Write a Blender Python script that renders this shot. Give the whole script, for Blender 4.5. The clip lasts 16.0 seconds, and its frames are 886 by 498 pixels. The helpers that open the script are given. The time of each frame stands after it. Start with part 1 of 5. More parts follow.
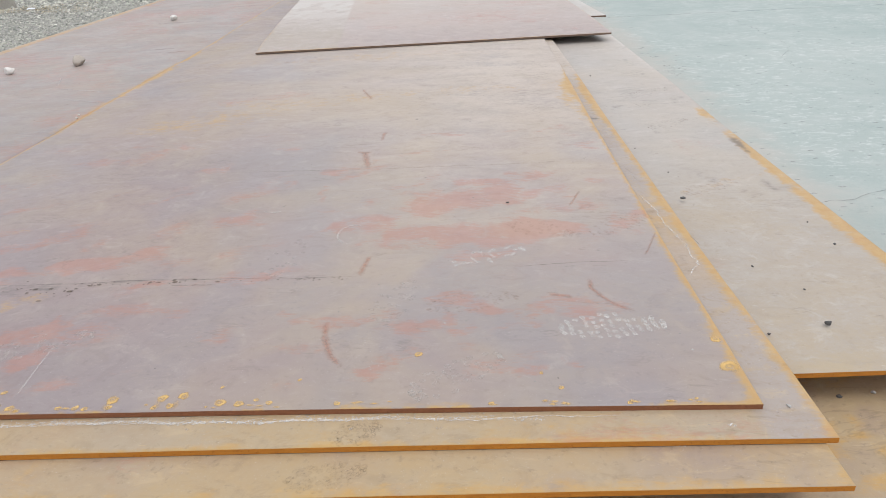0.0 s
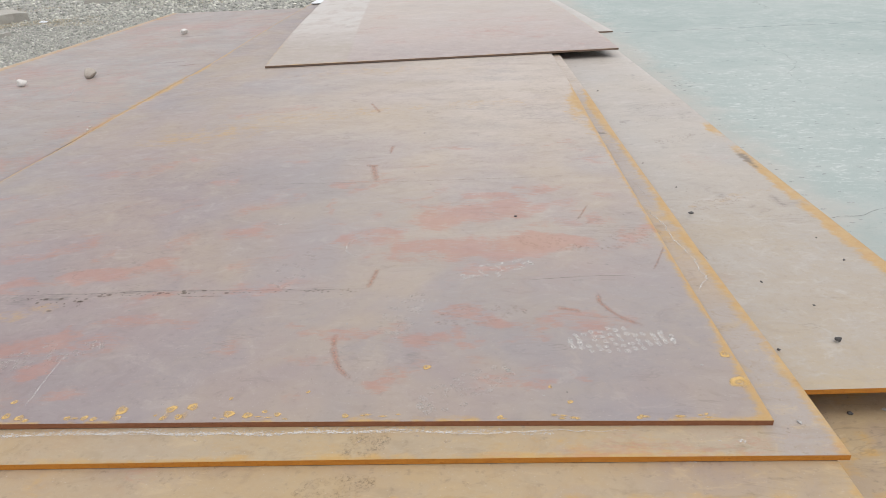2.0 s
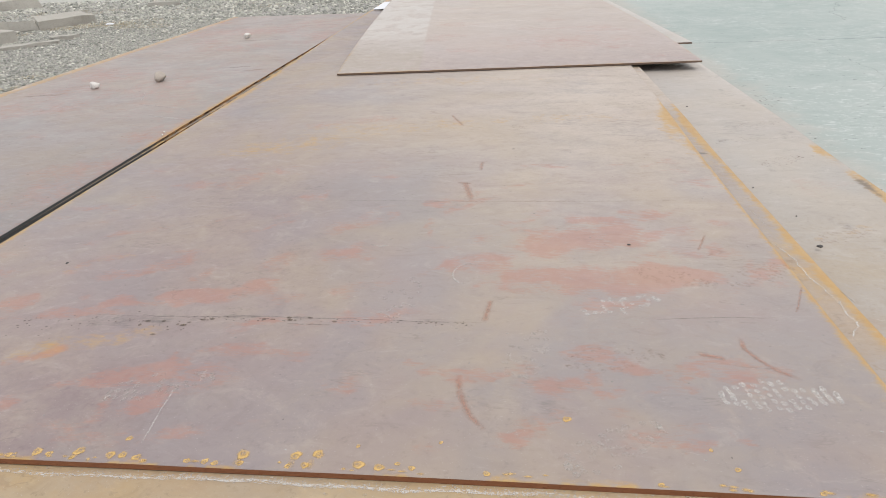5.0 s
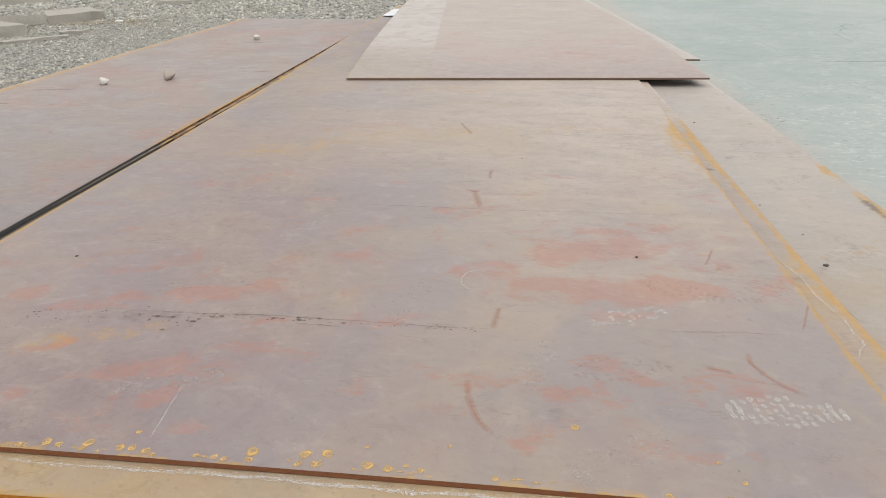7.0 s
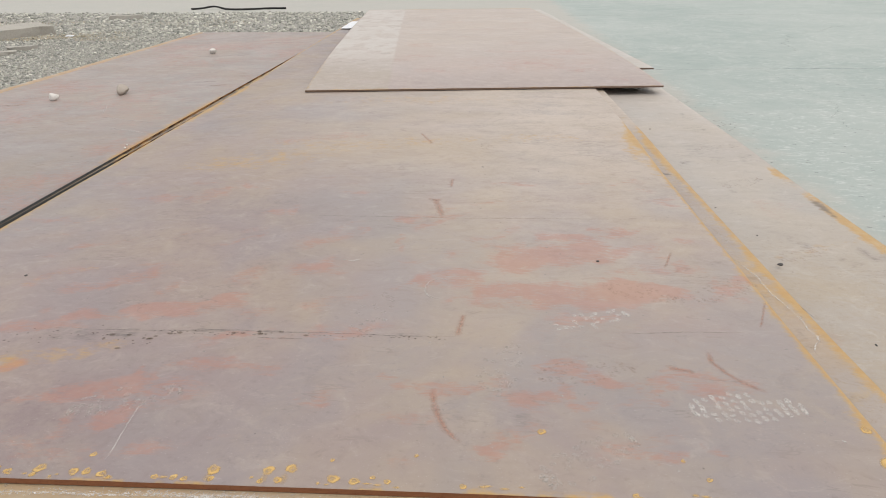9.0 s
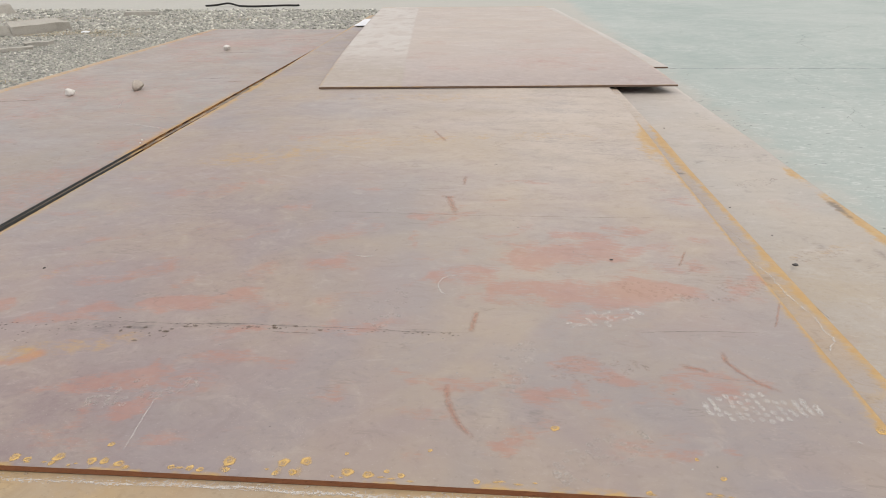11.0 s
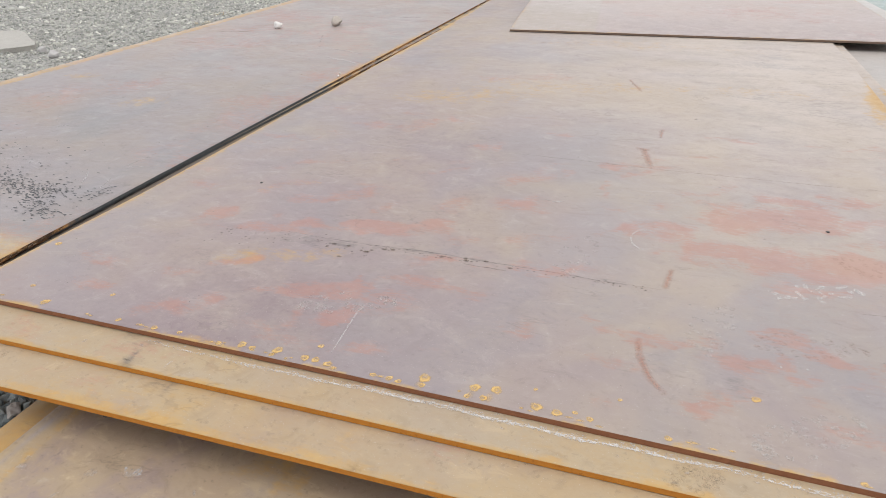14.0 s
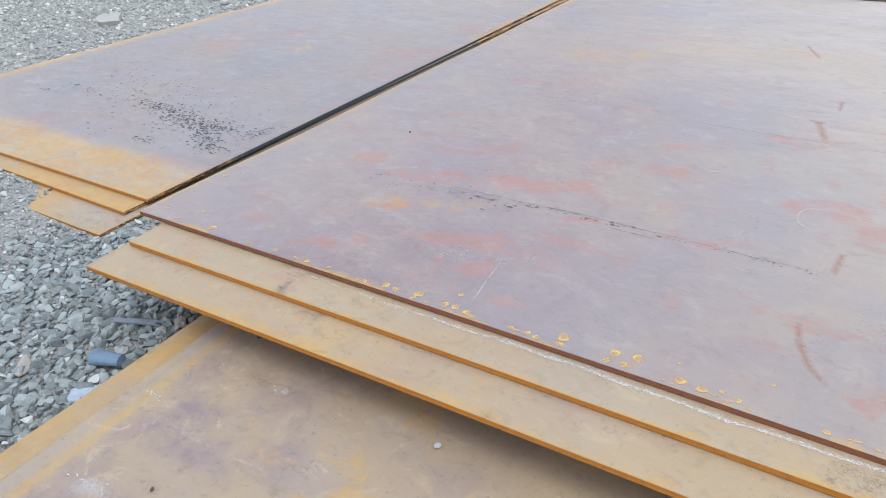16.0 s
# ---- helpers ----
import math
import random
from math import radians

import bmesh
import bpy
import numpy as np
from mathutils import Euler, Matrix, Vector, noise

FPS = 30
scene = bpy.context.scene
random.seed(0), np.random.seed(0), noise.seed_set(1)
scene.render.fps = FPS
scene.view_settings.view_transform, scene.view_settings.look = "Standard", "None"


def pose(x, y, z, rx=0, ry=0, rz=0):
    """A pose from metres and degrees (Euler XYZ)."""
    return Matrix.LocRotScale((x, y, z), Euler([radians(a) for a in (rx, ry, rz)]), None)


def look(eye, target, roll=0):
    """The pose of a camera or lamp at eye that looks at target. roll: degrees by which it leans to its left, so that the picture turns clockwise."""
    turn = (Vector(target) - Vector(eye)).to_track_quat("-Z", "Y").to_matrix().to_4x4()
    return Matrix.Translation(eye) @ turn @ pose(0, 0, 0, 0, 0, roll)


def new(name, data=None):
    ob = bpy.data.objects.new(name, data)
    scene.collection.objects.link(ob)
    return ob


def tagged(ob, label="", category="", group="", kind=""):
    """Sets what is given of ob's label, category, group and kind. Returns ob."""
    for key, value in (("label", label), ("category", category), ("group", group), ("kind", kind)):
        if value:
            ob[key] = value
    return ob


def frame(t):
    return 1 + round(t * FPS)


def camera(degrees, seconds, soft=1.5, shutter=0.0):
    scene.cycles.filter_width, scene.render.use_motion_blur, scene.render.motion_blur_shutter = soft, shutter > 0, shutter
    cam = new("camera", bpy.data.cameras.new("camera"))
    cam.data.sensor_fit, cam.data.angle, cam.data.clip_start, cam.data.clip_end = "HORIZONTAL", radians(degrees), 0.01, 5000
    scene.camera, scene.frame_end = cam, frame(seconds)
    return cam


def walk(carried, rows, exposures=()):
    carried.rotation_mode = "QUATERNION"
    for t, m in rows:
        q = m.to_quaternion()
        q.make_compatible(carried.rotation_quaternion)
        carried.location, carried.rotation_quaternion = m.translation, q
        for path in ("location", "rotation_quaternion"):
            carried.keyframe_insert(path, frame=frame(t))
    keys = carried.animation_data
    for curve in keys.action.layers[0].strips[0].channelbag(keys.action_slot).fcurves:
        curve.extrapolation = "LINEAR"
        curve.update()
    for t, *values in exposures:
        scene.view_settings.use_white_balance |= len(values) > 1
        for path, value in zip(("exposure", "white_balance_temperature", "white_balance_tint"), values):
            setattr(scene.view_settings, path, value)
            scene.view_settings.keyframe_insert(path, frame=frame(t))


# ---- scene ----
cam = camera(67.2, 16.0, soft=0.8)
PATH = [
    (0, (-0.655, -1.195, 1.347), (-0.742, 0.578, 0.426), -2.9),
    (0.5, (-0.659, -1.197, 1.349), (-0.753, 0.581, 0.438), -2.8),
    (1, (-0.661, -1.202, 1.35), (-0.757, 0.582, 0.45), -2.8),
    (1.5, (-0.662, -1.202, 1.35), (-0.761, 0.586, 0.461), -2.7),
    (2, (-0.665, -1.2, 1.349), (-0.767, 0.591, 0.464), -2.7),
    (2.5, (-0.674, -1.192, 1.351), (-0.795, 0.598, 0.467), -2.7),
    (3, (-0.698, -1.195, 1.35), (-0.979, 0.58, 0.472), -3.2),
    (3.5, (-0.722, -1.174, 1.366), (-1.112, 0.562, 0.454), -3.4),
    (4, (-0.803, -1.116, 1.369), (-1.052, 0.651, 0.464), -3.2),
    (4.5, (-0.887, -1.073, 1.368), (-1.109, 0.705, 0.478), -2.8),
    (4.7, (-0.914, -1.054, 1.372), (-1.131, 0.731, 0.498), -2.7),
    (6.8, (-0.958, -1.062, 1.365), (-1.174, 0.73, 0.504), -0.6),
    (7, (-0.967, -1.073, 1.371), (-1.176, 0.726, 0.523), -0.4),
    (7.5, (-0.973, -1.077, 1.367), (-1.149, 0.735, 0.54), -0.5),
    (8, (-0.964, -1.072, 1.362), (-1.086, 0.742, 0.529), -0.8),
    (8.2, (-0.959, -1.067, 1.356), (-1.059, 0.75, 0.525), -0.6),
    (10.5, (-0.97, -1.075, 1.361), (-1.095, 0.752, 0.556), -0.2),
    (11, (-0.973, -1.077, 1.355), (-1.107, 0.742, 0.533), -0.3),
    (11.5, (-0.975, -1.08, 1.349), (-1.118, 0.729, 0.506), -0.4),
    (12, (-0.984, -1.08, 1.337), (-1.14, 0.707, 0.453), -0.1),
    (12.5, (-1.007, -1.089, 1.332), (-1.235, 0.679, 0.425), 0.1),
    (13, (-1.034, -1.103, 1.331), (-1.405, 0.634, 0.41), -0.5),
    (13.5, (-1.063, -1.109, 1.331), (-1.557, 0.587, 0.392), -0.8),
    (14, (-1.086, -1.109, 1.329), (-1.663, 0.554, 0.379), -0.7),
    (14.5, (-1.097, -1.116, 1.325), (-1.782, 0.486, 0.342), -1.2),
    (15, (-1.114, -1.121, 1.316), (-1.874, 0.421, 0.293), -1.3),
    (15.5, (-1.129, -1.129, 1.305), (-1.976, 0.359, 0.271), -1.2),
    (16, (-1.134, -1.131, 1.304), (-2.029, 0.325, 0.264), -1.7),
]
walk(cam, [(t, look(eye, target, roll)) for t, eye, target, roll in PATH],
     exposures=[(0, 0.28, 6400, 10), (2.5, 0.21, 6550, 10), (4.5, 0.23, 6600, 10), (7, 0.13, 6800, 10), (11, 0.13, 6900, 11), (12.5, 0.14, 7050, 12),
                (13.5, 0.29, 6900, 11), (14.5, 0.41, 6000, 10), (16, 0.48, 5700, 9)])

# ---- world and light: a bright overcast sky ----
world = bpy.data.worlds.new("overcast_sky")
scene.world = world
world.use_nodes = True
wn = world.node_tree.nodes
sky = wn.new("ShaderNodeTexSky")
sky.sky_type = "NISHITA"
sky.sun_disc = False
sky.sun_elevation = radians(65)
sky.sun_rotation = radians(119)
sky.dust_density = 4.0
sky.air_density = 1.0
veil = wn.new("ShaderNodeMix")
veil.data_type = "RGBA"
veil.inputs["Factor"].default_value = 0.72
veil.inputs["B"].default_value = (9.0, 9.1, 9.3, 1)
world.node_tree.links.new(sky.outputs[0], veil.inputs["A"])
world.node_tree.links.new(veil.outputs["Result"], wn["Background"].inputs[0])
wn["Background"].inputs[1].default_value = 0.115
sun = new("sun", bpy.data.lights.new("sun", "SUN"))
sun.data.energy = 0.9
sun.data.angle = radians(30)
sun.data.color = (1.0, 0.96, 0.9)
sun.matrix_world = look((4.5, -2.5, 9.5), (0, 0, 0))


# ---- noise on arrays, for stains and bends ----
def lattice(x, y, seed):
    """Smooth value noise in 0..1 at unit cells."""
    xi, yi = np.floor(x), np.floor(y)
    fx, fy = x - xi, y - yi
    fx, fy = fx * fx * (3 - 2 * fx), fy * fy * (3 - 2 * fy)

    def cell(a, b):
        v = np.sin(a * 127.1 + b * 311.7 + seed * 74.7) * 43758.5453
        return v - np.floor(v)
    low = cell(xi, yi) * (1 - fx) + cell(xi + 1, yi) * fx
    high = cell(xi, yi + 1) * (1 - fx) + cell(xi + 1, yi + 1) * fx
    return low * (1 - fy) + high * fy


def clouds(x, y, size, seed, octaves=4):
    out, gain, total = 0, 1.0, 0.0
    for k in range(octaves):
        out = out + gain * lattice(x / size * 2 ** k, y / size * 2 ** k, seed + 13 * k)
        total += gain
        gain *= 0.55
    return out / total


def ramp(v, low, high):
    v = np.clip((v - low) / (high - low), 0, 1)
    return v * v * (3 - 2 * v)


# ---- node helpers ----
class Shader:
    """A material under construction, with short calls for its nodes."""

    def __init__(self, name, roughness=0.6, specular=0.4):
        self.mat = bpy.data.materials.new(name)
        self.mat.use_nodes = True
        self.tree = self.mat.node_tree
        self.bsdf = self.tree.nodes["Principled BSDF"]
        self.bsdf.inputs["Roughness"].default_value = roughness
        self.bsdf.inputs["Specular IOR Level"].default_value = specular
        self.place = self.tree.nodes.new("ShaderNodeTexCoord").outputs["Object"]

    def put(self, socket, value):
        if isinstance(value, bpy.types.NodeSocket):
            self.tree.links.new(value, socket)
        elif isinstance(value, (tuple, list)) and len(value) == 3 and socket.type == "RGBA":
            socket.default_value = (*value, 1)
        else:
            socket.default_value = value

    def noise(self, scale, detail=5.0, rough=0.6, stretch=None, distortion=0.0, at=None):
        n = self.tree.nodes.new("ShaderNodeTexNoise")
        n.inputs["Scale"].default_value = scale
        n.inputs["Detail"].default_value = detail
        n.inputs["Roughness"].default_value = rough
        n.inputs["Distortion"].default_value = distortion
        where = at or self.place
        if stretch:
            m = self.tree.nodes.new("ShaderNodeMapping")
            m.inputs["Scale"].default_value = stretch
            self.put(m.inputs["Vector"], where)
            where = m.outputs[0]
        self.put(n.inputs["Vector"], where)
        return n.outputs["Fac"]

    def step(self, value, low, high, to_low=0.0, to_high=1.0):
        n = self.tree.nodes.new("ShaderNodeMapRange")
        n.interpolation_type = "SMOOTHSTEP"
        self.put(n.inputs["Value"], value)
        for key, v in (("From Min", low), ("From Max", high), ("To Min", to_low), ("To Max", to_high)):
            n.inputs[key].default_value = v
        return n.outputs[0]

    def math(self, kind, a, b=0.0):
        n = self.tree.nodes.new("ShaderNodeMath")
        n.operation = kind
        self.put(n.inputs[0], a)
        self.put(n.inputs[1], b)
        return n.outputs[0]

    def mix(self, factor, a, b, kind="MIX"):
        n = self.tree.nodes.new("ShaderNodeMix")
        n.data_type, n.blend_type = "RGBA", kind
        self.put(n.inputs["Factor"], factor)
        self.put(n.inputs["A"], a)
        self.put(n.inputs["B"], b)
        return n.outputs["Result"]

    def attribute(self, name):
        n = self.tree.nodes.new("ShaderNodeAttribute")
        n.attribute_name = name
        s = self.tree.nodes.new("ShaderNodeSeparateColor")
        self.tree.links.new(n.outputs["Color"], s.inputs[0])
        return s.outputs[0], s.outputs[1], s.outputs[2], n.outputs["Alpha"]

    def random(self):
        return self.tree.nodes.new("ShaderNodeObjectInfo").outputs["Random"]

    def island(self):
        return self.tree.nodes.new("ShaderNodeNewGeometry").outputs["Random Per Island"]

    def done(self, colour, roughness=None, height=None, depth=0.002, strength=0.5):
        self.put(self.bsdf.inputs["Base Color"], colour)
        if roughness is not None:
            self.put(self.bsdf.inputs["Roughness"], roughness)
        if height is not None:
            b = self.tree.nodes.new("ShaderNodeBump")
            b.inputs["Strength"].default_value = strength
            b.inputs["Distance"].default_value = depth
            self.put(b.inputs["Height"], height)
            self.put(self.bsdf.inputs["Normal"], b.outputs[0])
        return self.mat


def steel(name, scale_colour, tan, dust, cool, mottle=1.0):
    """Hot-rolled plate: mill scale under rust bloom and dust. The attribute 'stain' holds red, yellow, white and dark
    stains, the attribute 'film' thin coats of pale dust, grey scale, violet-brown rust and sand; some plates' also hold
    painted sheen and shade."""
    s = Shader(name, 0.55, 0.45)
    red, yellow, white, dark = s.attribute("stain")
    pale, grey, violet, sand = s.attribute("film")
    cloud = s.noise(1.7, 6, 0.62, distortion=0.4)
    streak = s.noise(2.2, 7, 0.66, stretch=(1.0, 2.4, 1.0), distortion=0.4)
    blotch = s.noise(9, 6, 0.68, distortion=0.8)
    grain = s.noise(48, 5, 0.72)
    fleck = s.noise(24, 5, 0.7, stretch=(1.0, 3.6, 1.0), distortion=0.5)
    rolled = s.noise(8, 7, 0.74, stretch=(0.9, 1.5, 1.0), distortion=1.2)
    speck = s.noise(210, 3, 0.6)
    base = s.mix(s.step(cloud, 0.36, 0.66), scale_colour, tan)
    base = s.mix(s.step(s.noise(1.1, 5, 0.6, stretch=(1.3, 0.8, 1.0)), 0.46, 0.66, 0, 0.48), base, cool)
    base = s.mix(s.step(streak, 0.5, 0.75, 0, 0.22), base, dust)
    uneven = s.step(s.math("ADD", s.math("MULTIPLY", s.math("ADD", streak, blotch), 0.35), s.math("MULTIPLY", grain, 0.3)), 0.38, 0.62, 0.45, 1.45)
    base = s.mix(s.math("MULTIPLY", grey, uneven), base, (0.268, 0.248, 0.254))
    base = s.mix(s.math("MULTIPLY", sand, uneven), base, (0.395, 0.318, 0.215))
    base = s.mix(s.math("MULTIPLY", violet, uneven), base, (0.24, 0.184, 0.186))
    base = s.mix(s.math("MULTIPLY", pale, uneven), base, (0.455, 0.394, 0.342))
    base = s.mix(s.step(blotch, 0.54, 0.7, 0, 0.2 * mottle), base, tuple(0.74 * c for c in scale_colour))
    base = s.mix(s.step(blotch, 0.46, 0.3, 0, 0.22 * mottle), base, dust)
    base = s.mix(s.step(rolled, 0.54, 0.68, 0, 0.2 * mottle), base, tuple(0.7 * c for c in scale_colour))
    base = s.mix(s.step(rolled, 0.44, 0.32, 0, 0.2 * mottle), base, tuple(min(0.6, 1.15 * c) for c in dust))
    base = s.mix(s.step(grain, 0.56, 0.70, 0, 0.24 * mottle), base, tuple(0.55 * c for c in scale_colour))
    base = s.mix(s.step(fleck, 0.65, 0.72, 0, 0.3), base, tuple(min(0.6, 1.35 * c) for c in dust))
    rough_edge = s.math("MULTIPLY", s.math("SUBTRACT", s.noise(14, 6, 0.7), 0.5), 1.1)
    fine_edge = s.math("MULTIPLY", s.math("SUBTRACT", fleck, 0.5), 1.1)
    edge = s.math("ADD", rough_edge, fine_edge)
    scuff = s.noise(20, 6, 0.7, stretch=(0.8, 2.8, 1.0), distortion=1.6)
    smudge = s.noise(6.5, 6, 0.7, distortion=1.0)
    torn = s.math("ADD", s.math("MULTIPLY", s.math("SUBTRACT", scuff, 0.5), 2.2), s.math("MULTIPLY", s.math("SUBTRACT", smudge, 0.5), 1.5))
    bloom = s.math("ADD", edge, s.math("MULTIPLY", s.math("SUBTRACT", smudge, 0.5), 1.3))
    y = s.step(s.math("ADD", yellow, s.math("MULTIPLY", bloom, s.step(yellow, 0.0, 0.2, 0.3, 1.0))), 0.2, 0.95)
    base = s.mix(s.math("MULTIPLY", y, 0.85), base, s.mix(s.noise(30, 4, 0.6), (0.40, 0.21, 0.045), (0.49, 0.34, 0.14)))
    r = s.step(s.math("ADD", red, s.math("MULTIPLY", torn, s.step(red, 0.0, 0.35, 0.12, 1.25))), 0.1, 0.95)
    base = s.mix(s.math("MULTIPLY", r, 0.46), base, s.mix(s.noise(22, 4, 0.6), (0.34, 0.125, 0.092), (0.43, 0.215, 0.155)))
    d = s.step(s.math("ADD", dark, s.math("MULTIPLY", edge, s.step(dark, 0.0, 0.2, 0.3, 1.0))), 0.25, 0.9)
    base = s.mix(s.math("MULTIPLY", d, 0.75), base, (0.10, 0.09, 0.085))
    w = s.step(s.math("ADD", white, s.math("MULTIPLY", torn, s.step(white, 0.0, 0.4, 0.0, 0.4))), 0.08, 1.1)
    base = s.mix(s.math("MULTIPLY", w, 0.8), base, (0.50, 0.48, 0.45))
    base = s.mix(s.step(speck, 0.64, 0.72, 0, 0.36), base, (0.5, 0.46, 0.42))
    drag = s.math("ABSOLUTE", s.math("SUBTRACT", s.noise(2.3, 5, 0.6, stretch=(0.6, 2.4, 1.0), distortion=0.8), 0.48))
    drag = s.math("MULTIPLY", s.step(drag, 0.010, 0.002), s.step(s.noise(2.0, 3, 0.5), 0.54, 0.62))
    base = s.mix(s.math("MULTIPLY", drag, 0.26), base, tuple(0.42 * c for c in scale_colour))
    gloss = s.math("ADD", s.step(cloud, 0.3, 0.7, 0.44, 0.60), s.step(rolled, 0.3, 0.7, -0.05, 0.08))
    return s.done(base, gloss, s.math("ADD", s.math("MULTIPLY", grain, 0.6), s.math("MULTIPLY", s.math("ADD", streak, rolled), 0.55)), 0.0015, 0.4)


def rust_edge(name, colour, deep):
    s = Shader(name, 0.85, 0.2)
    base = s.mix(s.noise(26, 6, 0.65, stretch=(1, 1, 4)), deep, colour)
    base = s.mix(s.step(s.noise(120, 4, 0.7), 0.55, 0.7, 0, 0.5), base, tuple(0.4 * c for c in deep))
    return s.done(base, None, s.noise(90, 5, 0.7), 0.002, 0.6)


PURPLE = steel("mill_scale_steel", (0.292, 0.238, 0.226), (0.352, 0.29, 0.232), (0.40, 0.345, 0.305), (0.218, 0.218, 0.234))
OCHRE = steel("rust_bloomed_steel", (0.345, 0.247, 0.15), (0.40, 0.275, 0.125), (0.44, 0.33, 0.195), (0.30, 0.20, 0.145), 1.7)
DUSTY = steel("dusty_steel", (0.375, 0.342, 0.312), (0.415, 0.374, 0.328), (0.47, 0.44, 0.41), (0.36, 0.348, 0.332))
SLATE = steel("bluish_mill_scale_steel", (0.258, 0.224, 0.218), (0.295, 0.25, 0.22), (0.36, 0.325, 0.30), (0.205, 0.214, 0.222))
ROSY = steel("rosy_dusty_steel", (0.385, 0.325, 0.30), (0.425, 0.362, 0.328), (0.48, 0.44, 0.41), (0.375, 0.335, 0.32))
OCHRE_WORN = steel("worn_rusty_steel", (0.33, 0.247, 0.165), (0.385, 0.285, 0.155), (0.44, 0.345, 0.225), (0.29, 0.21, 0.165), 2.3)
EDGE_ORANGE = rust_edge("orange_rust_edge", (0.55, 0.235, 0.035), (0.30, 0.105, 0.02))
EDGE_BROWN = rust_edge("brown_rust_edge", (0.28, 0.12, 0.055), (0.15, 0.06, 0.035))
EDGE_DUST = rust_edge("dusty_rust_edge", (0.20, 0.14, 0.105), (0.11, 0.075, 0.055))


def gap_edge():
    """The right edges of the low pile: clean dark slate in front, flaking orange rust further back."""
    s = Shader("slate_to_rust_edge", 0.8, 0.25)
    along = s.tree.nodes.new("ShaderNodeSeparateXYZ")
    s.put(along.inputs[0], s.place)
    slate = s.mix(s.noise(40, 5, 0.7), (0.045, 0.05, 0.055), (0.13, 0.135, 0.135))
    rust = s.mix(s.step(s.noise(9, 6, 0.75, stretch=(1, 1, 3)), 0.42, 0.6), (0.06, 0.035, 0.022), (0.42, 0.22, 0.085))
    rust = s.mix(s.step(s.noise(55, 4, 0.7), 0.6, 0.68, 0, 0.8), rust, (0.5, 0.42, 0.33))
    where = s.math("ADD", along.outputs[1], s.math("MULTIPLY", s.math("SUBTRACT", s.noise(3.0, 5, 0.7), 0.5), 1.2))
    far = s.math("MAXIMUM", s.step(where, 2.9, 3.3), s.step(where, 0.5, 0.25))
    return s.done(s.mix(far, slate, rust), None, s.noise(60, 5, 0.7), 0.003, 0.7)


EDGE_GAP = gap_edge()


def concrete_material():
    s = Shader("worn_greenish_concrete", 0.85, 0.25)
    big = s.noise(0.22, 5, 0.6)
    mid = s.noise(2.4, 7, 0.7)
    streak = s.noise(12.0, 7, 0.75, stretch=(1.0, 2.0, 1.0), distortion=0.7)
    worn = s.noise(0.9, 4, 0.6)
    grain = s.noise(60, 5, 0.7)
    base = s.mix(s.step(big, 0.35, 0.65), (0.315, 0.372, 0.358), (0.385, 0.43, 0.412))
    base = s.mix(s.step(mid, 0.4, 0.68, 0, 0.6), base, (0.42, 0.455, 0.435))
    flecks = s.math("MULTIPLY", s.step(streak, 0.54, 0.60), s.step(worn, 0.36, 0.56))
    base = s.mix(s.math("MULTIPLY", flecks, 0.5), base, (0.60, 0.63, 0.61))
    base = s.mix(s.step(streak, 0.40, 0.32, 0, 0.45), base, (0.22, 0.26, 0.25))
    base = s.mix(s.step(grain, 0.55, 0.75, 0, 0.35), base, (0.22, 0.245, 0.235))
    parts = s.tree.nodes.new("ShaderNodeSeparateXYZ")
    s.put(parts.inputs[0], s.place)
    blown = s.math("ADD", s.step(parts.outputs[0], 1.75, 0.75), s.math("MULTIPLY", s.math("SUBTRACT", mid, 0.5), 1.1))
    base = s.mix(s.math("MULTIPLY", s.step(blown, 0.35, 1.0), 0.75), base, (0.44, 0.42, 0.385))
    return s.done(base, None, s.math("ADD", grain, streak), 0.004, 0.5)


def gravel_base_material():
    s = Shader("gravel_fines", 0.95, 0.15)
    base = s.mix(s.noise(7, 6, 0.7), (0.30, 0.297, 0.275), (0.50, 0.485, 0.44))
    base = s.mix(s.step(s.noise(40, 4, 0.7), 0.5, 0.65), base, (0.15, 0.155, 0.155))
    return s.done(base, None, s.noise(35, 6, 0.75), 0.03, 0.9)


def stone_material(name, dark, light, pale):
    s = Shader(name, 0.88, 0.25)
    base = s.mix(s.step(s.island(), 0.0, 1.0), dark, light)
    base = s.mix(s.step(s.noise(25, 5, 0.7), 0.35, 0.65, 0, 0.5), base, tuple(0.62 * c for c in light))
    base = s.mix(s.step(s.island(), 0.95, 0.965), base, pale)
    base = s.mix(s.step(s.noise(60, 5, 0.7), 0.5, 0.72, 0, 0.3), base, pale)
    return s.done(base, None, s.noise(130, 4, 0.7), 0.003, 0.5)


CONCRETE = concrete_material()
FINES = gravel_base_material()
STONES = stone_material("crushed_stone", (0.15, 0.17, 0.168), (0.385, 0.415, 0.398), (0.52, 0.53, 0.50))
STONES_MID = stone_material("fine_crushed_stone", (0.24, 0.252, 0.24), (0.52, 0.53, 0.49), (0.64, 0.64, 0.59))
STONES_FAR = stone_material("dusty_crushed_stone", (0.215, 0.223, 0.205), (0.56, 0.555, 0.495), (0.64, 0.63, 0.57))


def part(name, bm, material, parent, label=""):
    me = bpy.data.meshes.new(name)
    bm.to_mesh(me)
    bm.free()
    ob = new(name, me)
    me.materials.append(material)
    ob.parent = parent
    return tagged(ob, label) if label else ob


def raw(name, verts, faces, material, parent=None, smooth=False):
    me = bpy.data.meshes.new(name)
    me.from_pydata([tuple(v) for v in verts], [], [tuple(f) for f in faces])
    me.materials.append(material)
    if smooth:
        me.shade_smooth()
    me.update()
    ob = new(name, me)
    ob.parent = parent
    return ob


